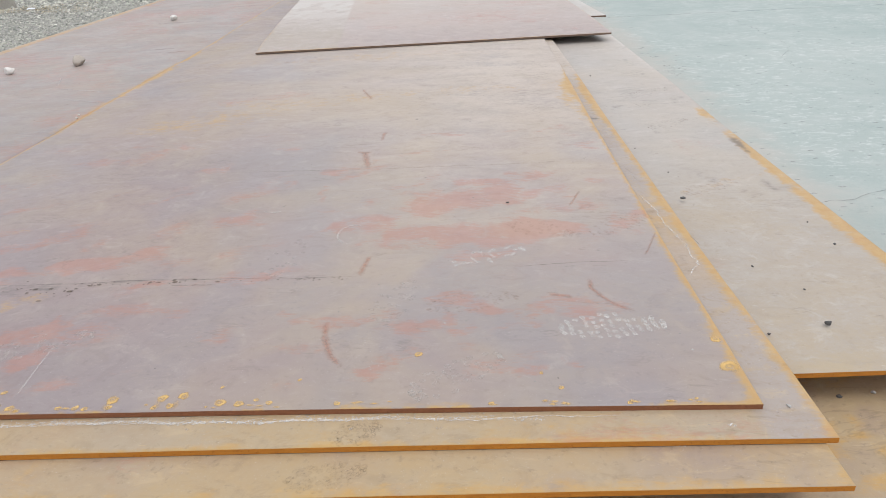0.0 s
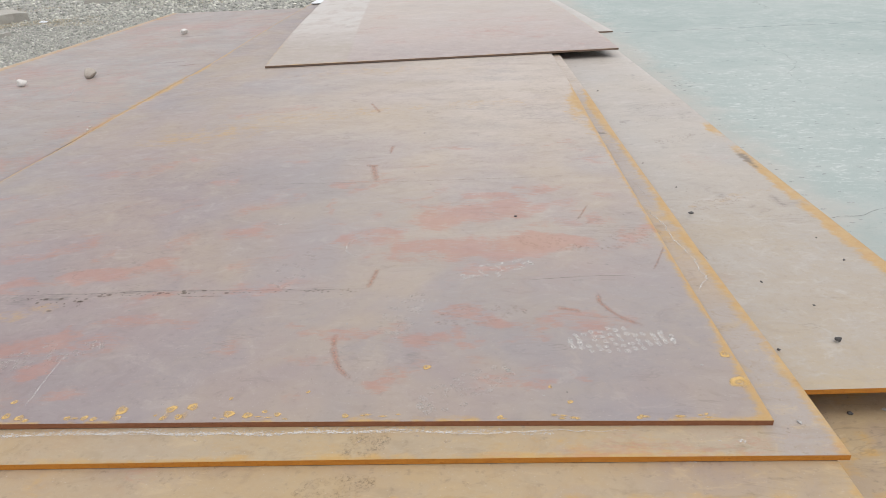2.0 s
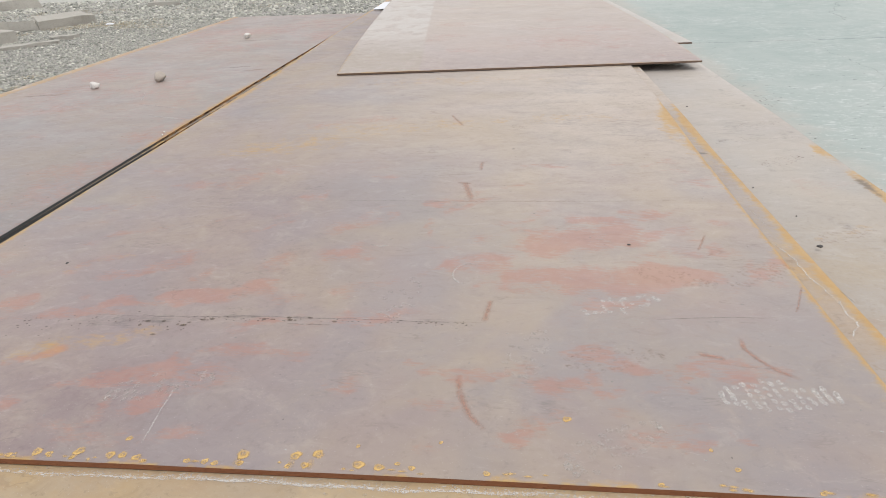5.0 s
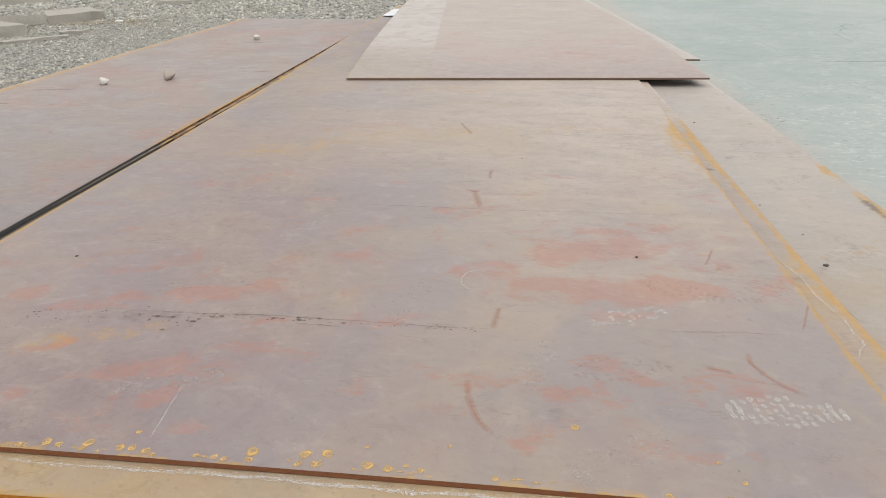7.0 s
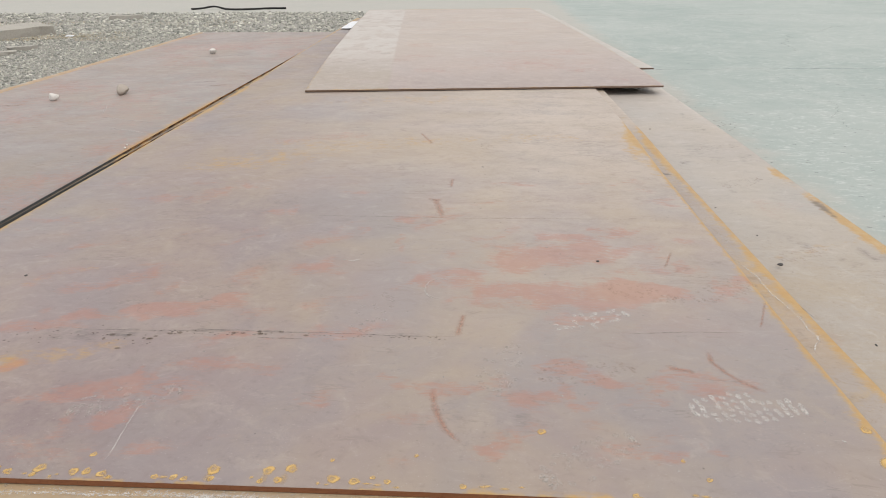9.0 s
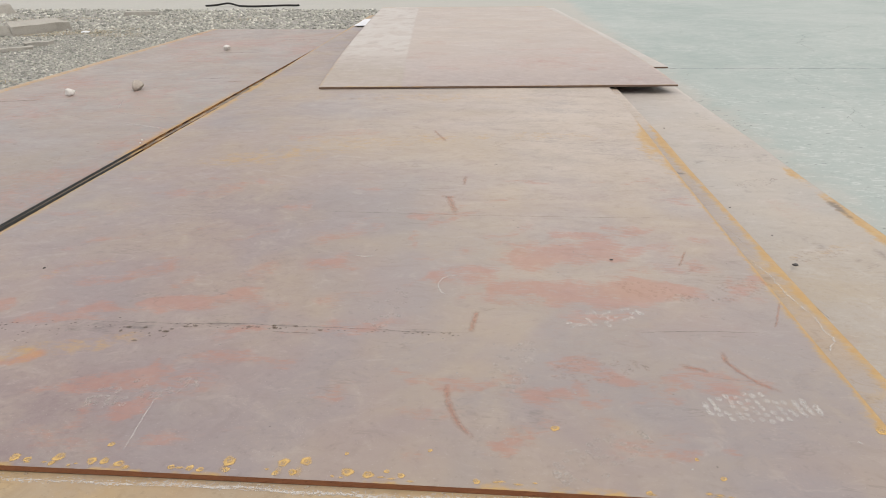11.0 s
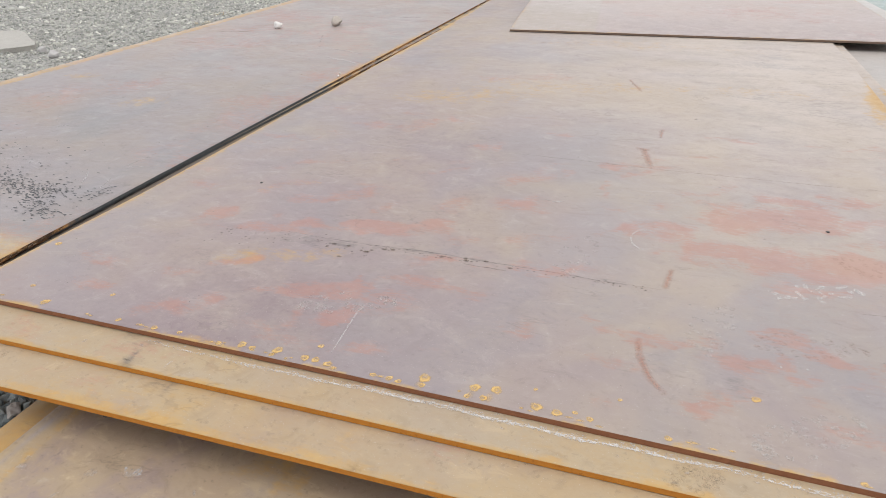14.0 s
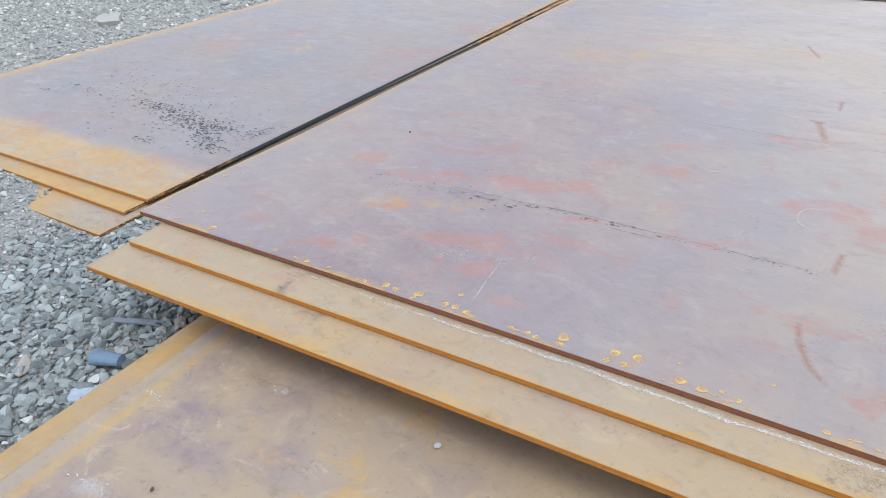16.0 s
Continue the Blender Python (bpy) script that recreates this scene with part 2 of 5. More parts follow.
# ---- ground ----
GROUND = -0.03


def ground_sheet():
    span = [-900, -200, -60, -30] + [x * 1.0 for x in range(-20, 21)] + [30, 60, 200, 900]
    n = len(span)
    verts = [(x, y + 10, GROUND) for y in span for x in span]
    faces = [(j * n + i, j * n + i + 1, (j + 1) * n + i + 1, (j + 1) * n + i) for j in range(n - 1) for i in range(n - 1)]
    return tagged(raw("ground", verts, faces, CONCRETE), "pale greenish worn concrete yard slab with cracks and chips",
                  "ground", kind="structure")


ground = ground_sheet()


def gravel_height(x, y):
    """The gravel bed, lumpy and heaped a little, thinning out to the concrete."""
    bed = 0.012 + 0.03 * (clouds(x, y, 0.9, 3) - 0.4) + 0.02 * (clouds(x, y, 0.25, 5) - 0.5)
    heap = 0.035 * np.exp(-((x + 4.45) / 0.45) ** 2 - ((y - 0.05) / 0.35) ** 2)
    under = ramp(x, -3.0, -2.6) * 0.012
    edge = ramp(y, 15.4, 17.4) + ramp(x, -1.9, -1.62)
    return GROUND + bed + heap - under - 0.06 * edge


def gravel_bed():
    xs = np.concatenate([np.linspace(-40, -8, 60), np.linspace(-7.9, -1.6, 130)])
    ys = np.concatenate([np.linspace(-6, -1.6, 20), np.linspace(-1.5, 2.5, 90), np.linspace(2.6, 18, 120)])
    gx, gy = np.meshgrid(xs, ys)
    z = gravel_height(gx, gy)
    n = len(xs)
    verts = np.stack([gx, gy, z], -1).reshape(-1, 3).tolist()
    faces = [(j * n + i, j * n + i + 1, (j + 1) * n + i + 1, (j + 1) * n + i) for j in range(len(ys) - 1) for i in range(n - 1)]
    return tagged(raw("gravel_bed", verts, faces, FINES, smooth=True), "grey gravel bed of fines beside the plates",
                  "gravel", kind="structure")


gravel_bed()

# ---- steel plates ----
T = 0.016


def steel_plate(label, x, y, width, length, angle, top, faces_of, cell=0.03, bend=None, stains=None, thick=T, group="stacked steel plates",
                near=None, right_edge=None, films=None):
    """A plate whose front left corner is at x, y; bend(u, v) lifts it, stains(u, v) gives red, yellow, white, dark.
    u runs across and v along the plate, in metres; near: length with the fine grid, the rest is coarser."""
    us = np.concatenate([[0, 0.002], np.linspace(0, width, max(3, int(width / cell)))[1:-1], [width - 0.002, width]])
    near = length if near is None else near
    vs = np.linspace(0, near, max(3, int(near / cell)))
    if near < length:
        vs = np.concatenate([vs, np.linspace(near, length, max(3, int((length - near) / (cell * 3))))[1:]])
    vs = np.concatenate([[0, 0.002], vs[1:-1], [length - 0.002, length]])
    u, v = np.meshgrid(us, vs)
    z = np.zeros_like(u) if bend is None else bend(u, v)
    up = z.copy()
    rim = np.zeros_like(u, bool)
    rim[0], rim[-1], rim[:, 0], rim[:, -1] = True, True, True, True
    wear = 0.0012 + 0.0014 * clouds(u, v, 0.12, 9, 2)
    up[rim] -= wear[rim]
    nu, nv = len(us), len(vs)
    ring = [(0, i) for i in range(nu)] + [(j, nu - 1) for j in range(1, nv)] + [(nv - 1, i) for i in range(nu - 2, -1, -1)] + \
           [(j, 0) for j in range(nv - 2, 0, -1)]
    verts = np.stack([u, v, up], -1).reshape(-1, 3).tolist()
    start = len(verts)
    for j, i in ring:
        verts.append((us[i], vs[j], z[j, i] - thick))
    faces = [(j * nu + i, j * nu + i + 1, (j + 1) * nu + i + 1, (j + 1) * nu + i) for j in range(nv - 1) for i in range(nu - 1)]
    tops = len(faces)
    m = len(ring)
    for k in range(m):
        a, b = ring[k], ring[(k + 1) % m]
        faces.append((a[0] * nu + a[1], start + k, start + (k + 1) % m, b[0] * nu + b[1]))
    bottom = {ij: start + k for k, ij in enumerate(ring)}
    if bend is None:
        for j in range(nv - 1):
            faces.append((bottom[(j, 0)], bottom[(j + 1, 0)], bottom[(j + 1, nu - 1)], bottom[(j, nu - 1)]))
    else:
        for j in range(nv):
            for i in range(nu):
                if (j, i) not in bottom:
                    bottom[(j, i)] = len(verts)
                    verts.append((us[i], vs[j], z[j, i] - thick))
        for j in range(nv - 1):
            for i in range(nu - 1):
                faces.append((bottom[(j, i)], bottom[(j + 1, i)], bottom[(j + 1, i + 1)], bottom[(j, i + 1)]))
    top_mat, edge_mat = faces_of
    ob = raw("steel_plate", verts, faces, top_mat)
    me = ob.data
    me.materials.append(edge_mat)
    index = np.zeros(len(faces), np.int32)
    index[tops:] = 1
    me.polygons.foreach_set("material_index", index)
    if right_edge is not None:
        me.materials.append(right_edge)
        index[tops + nu - 1:tops + nu - 1 + nv - 1] = 2
        me.polygons.foreach_set("material_index", index)
    smooth = np.zeros(len(faces), bool)
    smooth[:tops] = True
    me.polygons.foreach_set("use_smooth", smooth)
    col = np.zeros((len(verts), 4), np.float32)
    if stains is not None:
        col[:start] = np.stack([np.broadcast_to(c, u.shape) for c in stains(u, v)], -1).reshape(-1, 4)
    layer = me.attributes.new("stain", "FLOAT_COLOR", "POINT")
    layer.data.foreach_set("color", np.clip(col, 0, 1).ravel())
    coat = np.zeros((len(verts), 4), np.float32)
    if films is not None:
        coat[:start] = np.stack([np.broadcast_to(c, u.shape) for c in films(u, v)], -1).reshape(-1, 4)
    layer = me.attributes.new("film", "FLOAT_COLOR", "POINT")
    layer.data.foreach_set("color", np.clip(coat, 0, 1).ravel())
    ob.matrix_world = pose(x, y, top, 0, 0, angle)
    return tagged(ob, label, "steel plate", group)


def blob(u, v, cu, cv, ru, rv, turn=0.0):
    c, s = math.cos(radians(turn)), math.sin(radians(turn))
    du, dv = u - cu, v - cv
    return np.exp(-((du * c + dv * s) / ru) ** 2 - ((dv * c - du * s) / rv) ** 2)


ZA = 0.30
AW, AL = 3.0, 11.6


def rim_of(u, v, w, length, reach):
    d = np.minimum(np.minimum(u, w - u), np.minimum(v, length - v))
    return np.exp(-d / reach)


def stroke(u, v, a, b, c, d, w):
    """A soft-edged stroke from a, b to c, d, of half width w."""
    du, dv = c - a, d - b
    f = np.clip(((u - a) * du + (v - b) * dv) / (du * du + dv * dv), 0, 1)
    far = np.hypot(u - a - f * du, v - b - f * dv)
    return ramp(far / w, 1.5, 0.35)


# red scuffs on the top plate: from across, along, to across, along, half width, strength
SCUFFS_LEFT = [
    (0.48, 0.94, 0.59, 1.09, 0.042, .35), (0.63, 0.91, 0.85, 1.04, 0.056, .6), (0.95, 0.77, 1.10, 0.80, 0.048, 1), (1.14, 0.79, 1.21, 0.83, 0.065, .65),
    (0.58, 0.66, 0.71, 0.68, 0.038, .6), (0.77, 0.71, 0.88, 0.72, 0.029, .4), (1.30, 0.76, 1.37, 0.77, 0.031, .4), (1.19, 1.02, 1.25, 1.06, 0.048, .4),
    (0.38, 0.71, 0.41, 0.71, 0.047, .6), (0.98, 0.32, 1.12, 0.36, 0.050, .6), (1.08, 0.20, 1.16, 0.24, 0.028, 1), (1.03, 0.24, 1.02, 0.14, 0.018, .6),
    (1.10, 0.39, 1.10, 0.45, 0.012, .6), (0.77, 0.17, 0.78, 0.18, 0.046, .6), (0.62, 0.37, 0.76, 0.45, 0.030, .8)]
SCUFFS_MIDDLE = [
    (1.76, 1.45, 1.77, 1.30, 0.013, .45), (1.31, 1.30, 1.58, 1.48, 0.040, .35), (1.39, 1.08, 1.48, 1.10, 0.048, .45), (1.89, 1.02, 2.04, 1.07, 0.060, .42),
    (2.08, 0.96, 2.16, 0.97, 0.054, .75), (2.18, 0.93, 2.24, 0.83, 0.022, .5), (0.72, 1.84, 0.79, 1.95, 0.071, .4), (1.12, 1.67, 1.20, 1.69, 0.029, .6),
    (0.85, 2.89, 1.26, 3.01, 0.083, .35), (1.82, 0.37, 1.95, 0.36, 0.041, .55), (2.00, 0.36, 2.11, 0.39, 0.021, .4), (1.75, 0.43, 1.80, 0.44, 0.019, .4),
    (2.15, 0.35, 2.24, 0.35, 0.029, .35), (1.39, 0.58, 1.61, 0.61, 0.016, .25), (1.50, 0.80, 1.65, 0.91, 0.044, .25)]
SCUFFS_RIGHT = [
    (2.19, 1.22, 2.47, 1.28, 0.098, .7), (2.31, 1.42, 2.45, 1.44, 0.039, .75), (2.51, 1.53, 2.59, 1.51, 0.031, .5), (2.29, 0.94, 2.55, 0.94, 0.089, .9),
    (2.59, 1.01, 2.68, 0.98, 0.048, .75), (2.85, 0.98, 2.97, 1.06, 0.037, .7), (2.80, 1.18, 2.85, 1.16, 0.045, .4), (2.30, 0.49, 2.40, 0.43, 0.041, .7),
    (2.29, 0.39, 2.31, 0.30, 0.016, .45), (2.33, 0.31, 2.37, 0.32, 0.020, .35), (2.45, 0.13, 2.52, 0.14, 0.014, .4), (2.58, 0.18, 2.61, 0.17, 0.016, .3),
    (2.35, 0.24, 2.38, 0.23, 0.019, .3), (2.27, 0.75, 2.50, 0.78, 0.023, .4), (2.57, 1.27, 2.71, 1.36, 0.037, .3)]


def small_scuffs(u, v):
    """Short drag marks, thick near the front and thinning out to the back."""
    rng = random.Random(5)
    out = 0
    for k in range(120):
        cu, cv = rng.uniform(0.1, 2.95), 0.06 + 2.2 * rng.random() ** 1.2
        out = out + rng.uniform(0.25, 0.6) * blob(u, v, cu, cv, rng.uniform(.03, .13), rng.uniform(.012, .04), rng.uniform(-15, 50))
    return out


def stains_top(u, v):
    wu = u + 0.16 * (clouds(u, v, 0.16, 21) - 0.5)
    wv = v + 0.11 * (clouds(u, v, 0.11, 22) - 0.5)
    red = sum(k * stroke(wu, wv, a, b, c, d, w) for a, b, c, d, w, k in SCUFFS_LEFT + SCUFFS_MIDDLE + SCUFFS_RIGHT) + small_scuffs(wu, wv)
    combed = 0.5 + 0.5 * np.sin((v + 0.35 * u + 0.05 * clouds(u, v, 0.15, 24)) * 210)
    red = 1.15 * red * (0.6 + 0.6 * clouds(u, v * 2.2, 0.09, 23, 3) + 0.7 * (combed - 0.4) * ramp(u, 1.9, 2.2)) + 0.16 * blob(u, v, 2.4, .9, .7, .6)
    band = 0.3 * blob(wu, wv, 1.5, 2.85, 1.0, 0.13, 6) + 0.45 * blob(wu, wv, .8, 2.48, .45, .16, 22) + 0.25 * blob(wu, wv, 2.5, 3.0, .6, .12, 3)
    band = band + blob(wu, wv, 1.6, 4.1, 1.4, .2, 0) * .3
    right = np.exp(-(AW - u) / 0.016) * (0.8 + 0.6 * clouds(u, v, 0.15, 41)) * ramp(v, 3.6, 3.2)
    right = right + 0.7 * np.exp(-(AW - u) / 0.03) * ramp(v, 0.55, 0.2) * ramp(clouds(u, v, 0.1, 46), 0.2, 0.6)
    right = right + 0.95 * blob(u, v, AW, 2.75, 0.10, 0.42) * ramp(clouds(u, v * 0.6, 0.2, 43), 0.25, 0.6)
    front = 0.8 * np.exp(-v / 0.013) * ramp(clouds(u, v, 0.12, 42), 0.5, 0.65)
    left = np.exp(-u / 0.017) * (0.8 + 0.6 * clouds(u, v, 0.3, 48)) + 0.8 * blob(u, v, 0, 4.2, 0.06, 1.0) * ramp(clouds(u, v * 0.7, 0.18, 47), 0.42, 0.6)
    swath = 0.45 * stroke(wu, wv, .62, .41, .92, .54, .055) + 0.35 * stroke(wu, wv, .48, .94, .6, 1.09, .03)
    yellow = band * (0.5 + clouds(u, v, 0.3, 44)) + right + front + left + swath
    white = 0.2 * ramp(clouds(u, v * 2, 0.35, 51), 0.62, 0.8) + 0.4 * blob(wu, wv, 2.38, .78, .2, .03, 25)
    seam = 0.64 + 0.008 * u + 0.012 * (clouds(u, v, 0.2, 52) - 0.5) * 2
    wide = ramp(u, 1.3, 0.8)
    line = np.exp(-((v - seam + 0.02 * wide) / (0.008 + 0.045 * wide)) ** 2) * ramp(u, 0.6, 0.8) * ramp(u, 2.05, 1.95)
    line = line * (0.16 + 0.42 * ramp(clouds(u, v, .045, 53, 2), .45, .7))
    smear = blob(wu, wv, 0.86, .60, .16, .05, 0) * 0.3
    fold = 0.28 * np.exp(-((v - 1.65 - 0.01 * np.sin(u * 3)) / 0.008) ** 2) * ramp(u, 1.1, 1.4) * ramp(u, 2.9, 2.6)
    fold = fold + 0.3 * np.exp(-((v - seam - .02) / 0.008) ** 2) * ramp(u, 2.3, 2.5) * ramp(clouds(u, v, .1, 54, 2), .4, .6)
    shade = 0.25 * ramp(clouds(u, v, 0.28, 55), 0.62, 0.8)
    dark = line + smear + fold + shade
    return red, yellow, white * 0.7, dark


def films_sheen_top(u, v):
    """Dust at the back and right, grey-violet scale at the left front, both deepened to paint in the sky's sheen."""
    soft = clouds(u, v, 0.7, 56)
    pale = (0.45 * ramp(v, 1.2, 3.4) * ramp(u, 0.2, 1.4) + 0.45 * ramp(u, 1.2, 2.6) * ramp(v, 0.2, 1.4)) * (0.55 + 0.7 * soft)
    violet = (0.55 * ramp(u, 2.0, 0.8) * ramp(u, 0.1, 0.8) * ramp(v, 4.5, 1.2) + 0.15 * ramp(u, 0.8, 0.2) + 0.08 * ramp(v, 0.9, 0.1)) * (0.5 + clouds(u, v, 0.5, 58))
    grey = 0.5 * ramp(clouds(u, v, 0.45, 59), 0.42, 0.68)
    sand = 0.3 * blob(u, v, 1.6, 2.7, 1.2, 0.5) + 0.25 * ramp(clouds(u, v * 1.5, 0.5, 60), 0.5, 0.75) * ramp(v, 0.5, 1.5)
    return pale, grey, violet, sand


def crown(u, v):
    """The stacked plates stand up a little along the middle of their front edge."""
    return 0.009 * np.sin(np.clip(u / 3.0, 0, 1) * math.pi) * ramp(v, 2.0, 0.3)


def sag_top(u, v):
    """Sags a little behind the front edge and along the left border, whose far end curls up."""
    sag = crown(u, v) - 0.013 * ramp(v, 0.1, 0.9) * ramp(v, 3.2, 2.2)
    curl = (0.03 * ramp(v, 5.0, 8.0) - 0.015 * ramp(v, 1.8, 3.4) * ramp(v, 6.2, 4.2)) * ramp(u, 0.7, 0.0)
    return sag + curl


def stains_step(seed, bloom=0.5):
    def stains(u, v):
        w, length = u.max(), v.max()
        rim = 0.7 * rim_of(u, v, w, length, 0.007) * ramp(clouds(u, v, 0.3, seed), 0.1, 0.5)
        yellow = bloom * (0.25 + 0.75 * ramp(clouds(u, v, 0.35, seed + 1), 0.42, 0.75)) + rim
        dark = 0.5 * ramp(clouds(u, v, 0.12, seed + 2), 0.66, 0.8)
        red = 0.4 * ramp(clouds(u, v, 0.3, seed + 3), 0.56, 0.78) + 0.5 * blob(u, v, 0.3, 0.07, 0.5, 0.05) * ramp(clouds(u * 2, v, 0.12, seed + 5), 0.45, 0.6)
        white = 0.10 * ramp(clouds(u, v, 0.16, seed + 4), 0.6, 0.82)
        return red, yellow, white, dark
    return stains


LOW = 0.14


def stains_low(u, v):
    """The low plate: an orange line beside its left rim, yellow bloom and lime splashes."""
    red, yellow, white, dark = stains_step(91, 0.35)(u, v)
    line = 0.7 * np.exp(-((u - 0.07 + 0.015 * (clouds(u, v, .2, 94) - 0.5)) / 0.012) ** 2) * (0.6 + 0.6 * clouds(u, v, .2, 95))
    bloom = 0.6 * ramp(clouds(u, v * 1.8, 0.12, 99), 0.48, 0.68) * ramp(u, 0.25, 0.8)
    splash = 0.5 * blob(u, v, .15, 2.85, .09, .04, 20) * ramp(clouds(u, v, .05, 98), .5, .65) + .6 * blob(u, v, .20, 2.49, .05, .022, 20)
    return 0.35 * red, 0.35 * yellow + line + bloom, white * 0.6 + splash, 0.4 * dark


def films_low(u, v):
    violet = (0.15 + 0.4 * ramp(clouds(u, v, 0.13, 96), 0.42, 0.62)) * ramp(u, 1.1, 0.3) * ramp(u, 0.06, 0.12) + 0.3 * ramp(clouds(u, v, 0.12, 97), 0.55, 0.75)
    grey = 0.6 * ramp(u, 0.045, 0.035) * ramp(u, 0.018, 0.028) + 0.4 * ramp(clouds(u, v, 0.3, 93), 0.6, 0.75) + 0.6 * blob(u, v, .67, 2.96, .05, .05)
    return 0.0, grey, violet, 0.25 * (0.5 + clouds(u, v, 0.5, 92))


def stains_border(u, v):
    """The second plate: ochre along the front, a muddy rusty border on the right."""
    red, yellow, white, dark = stains_step(61, 0.25)(u, v)
    side = ramp(u, 2.84, 2.88)
    out = 3.02 - u
    rim = 1.1 * np.exp(-(out / 0.030) ** 2) * (0.55 + 0.6 * clouds(u, v, .12, 64)) * ramp(v, 3.6, 3.3)
    near = 0.6 * blob(u, v, 2.97, 1.2, .08, .35) * ramp(clouds(u, v, 0.14, 65), 0.3, 0.6)
    glow = 0.9 * blob(u, v, 3.0, 2.85, .045, .5) * ramp(clouds(u, v, 0.1, 68), 0.25, 0.5)
    thin = 0.5 * np.exp(-np.abs(u - 2.895 - 0.0122 * v) / 0.008) * ramp(v, 0.8, 1.4)
    mud = blob(u, v, 2.95, 2.4, .05, .25) * ramp(clouds(u, v, 0.05, 66), 0.5, 0.6) + 0.5 * blob(u, v, 2.94, .8, .035, .2) * ramp(clouds(u, v, 0.07, 67), 0.4, 0.6)
    return red * (1 - 0.6 * side), yellow * (1 - side) + side * (rim + near + glow + thin), white, dark * (1 - 0.5 * side) + 0.7 * mud * side


def films_border(u, v):
    side = ramp(u, 2.86, 2.90)
    bare = ramp(np.abs(v - 1.0), 0.25, 0.5)
    grey = side * (0.85 * bare + 0.2) + 0.35 * ramp(clouds(u, v, 0.3, 63), 0.5, 0.7) + 0.7 * ramp(u, 2.5, 2.85) * ramp(v, 0.2, 0.0)
    return side * (0.25 + 0.6 * ramp(v, 2.9, 3.8)), grey, 0.15 * side, (0.65 - 0.3 * side) * (0.6 + 0.5 * clouds(u, v, 0.4, 62))


def films_third(u, v):
    violet = 0.35 * ramp(clouds(u, v, 0.22, 73), 0.58, 0.75) + 0.4 * blob(u, v, 2.75, 0.08, 0.16, 0.08)
    return 0.0, 0.3 * ramp(clouds(u, v, 0.3, 74), 0.5, 0.72), violet, 0.5 * (0.6 + 0.6 * clouds(u, v, 0.5, 75))


def stains_side(u, v):
    """The grey plate: yellowed towards the front, dusty further back, its right rim rusty only in front."""
    red, yellow, white, dark = stains_step(81, 0.25)(u, v)
    rim = ramp(u + 0.04 * (clouds(u, v, .12, 88) - 0.5), 2.93, 2.965) * ramp(v, 2.5, 2.35) * (0.7 + 0.5 * clouds(u, v, .2, 89))
    yellow = 0.14 * ramp(v, 1.8, 0.4) * (0.4 + 0.8 * clouds(u, v, .5, 86)) + rim * (1 - 0.8 * blob(u, v, 3.0, 2.1, .2, .12))
    yellow = yellow + 0.3 * stroke(u, v, 2.5, 1.22, 2.98, 1.42, .025)
    mud = blob(u, v, 2.96, 1.78, .03, .14) * ramp(clouds(u, v, 0.05, 87), 0.42, 0.55) * 1.1
    return red * 0.5, yellow, white * 0.5 + 0.5 * ramp(v, 2.4, 4.0) * ramp(u, 2.6, 3.0), dark + mud


def films_side(u, v):
    near = ramp(v, 2.2, 0.2)
    return 0.2 * ramp(v, 1.5, 3.5), 0.55 * near * (0.5 + 0.7 * clouds(u, v, 0.4, 83)), 0.0, 0.6 * near * (0.5 + 0.8 * clouds(u, v, 0.5, 84))


top_plate = steel_plate("large lavender-brown mill-scale steel plate with red scuffs, top of stack", -AW, 0.010, AW, AL, 0, ZA,
                        (PURPLE, EDGE_BROWN), 0.0105, sag_top, stains_top, near=4.4, films=films_sheen_top)
step_one = steel_plate("ochre rust-bloomed steel plate peeking out below the top plate", -2.891, -0.119, 3.02, 11.4, 0.7, ZA - 0.018,
                       (OCHRE, EDGE_ORANGE), 0.02, lambda u, v: sag_top(u - 0.11, v - 0.12), stains_border, films=films_border)
step_two = steel_plate("ochre rust-bloomed steel plate, third in the stack", -2.912, -0.257, 3.02, 11.4, 1.1, ZA - 0.036,
                       (OCHRE, EDGE_ORANGE), 0.04, lambda u, v: sag_top(u - 0.09, v - 0.26), stains_step(71, 0.3), films=films_third)
side_plate = steel_plate("grey dusty steel plate jutting out of the stack over the yard", -2.24, 0.12, 3.0, 11.0, 1.6, ZA - 0.056,
                         (DUSTY, EDGE_ORANGE), 0.04, lambda u, v: np.minimum(sag_top(u + 0.76, v + 0.12), 0), stains_side,
                         films=films_side)
low_plate = steel_plate("ochre rusty steel plate lying low under the stack", -2.496, -3.2, 3.05, 9.0, 0.0, LOW,
                        (OCHRE_WORN, EDGE_ORANGE), 0.015, None, stains_low, films=films_low, near=3.6)
lowest_plate = steel_plate("rusty steel plate showing as a ledge under the low plate", -2.592, -3.4, 2.9, 9.0, 0.0, LOW - 0.018,
                           (OCHRE, EDGE_ORANGE), 0.05, None, stains_step(101, 0.9))


def cross_bend(u, v):
    return 0.06 * (1 - np.exp(-v / 1.1)) + 0.015 * np.sin(np.clip(v / 7.2, 0, 1) * 3.14)


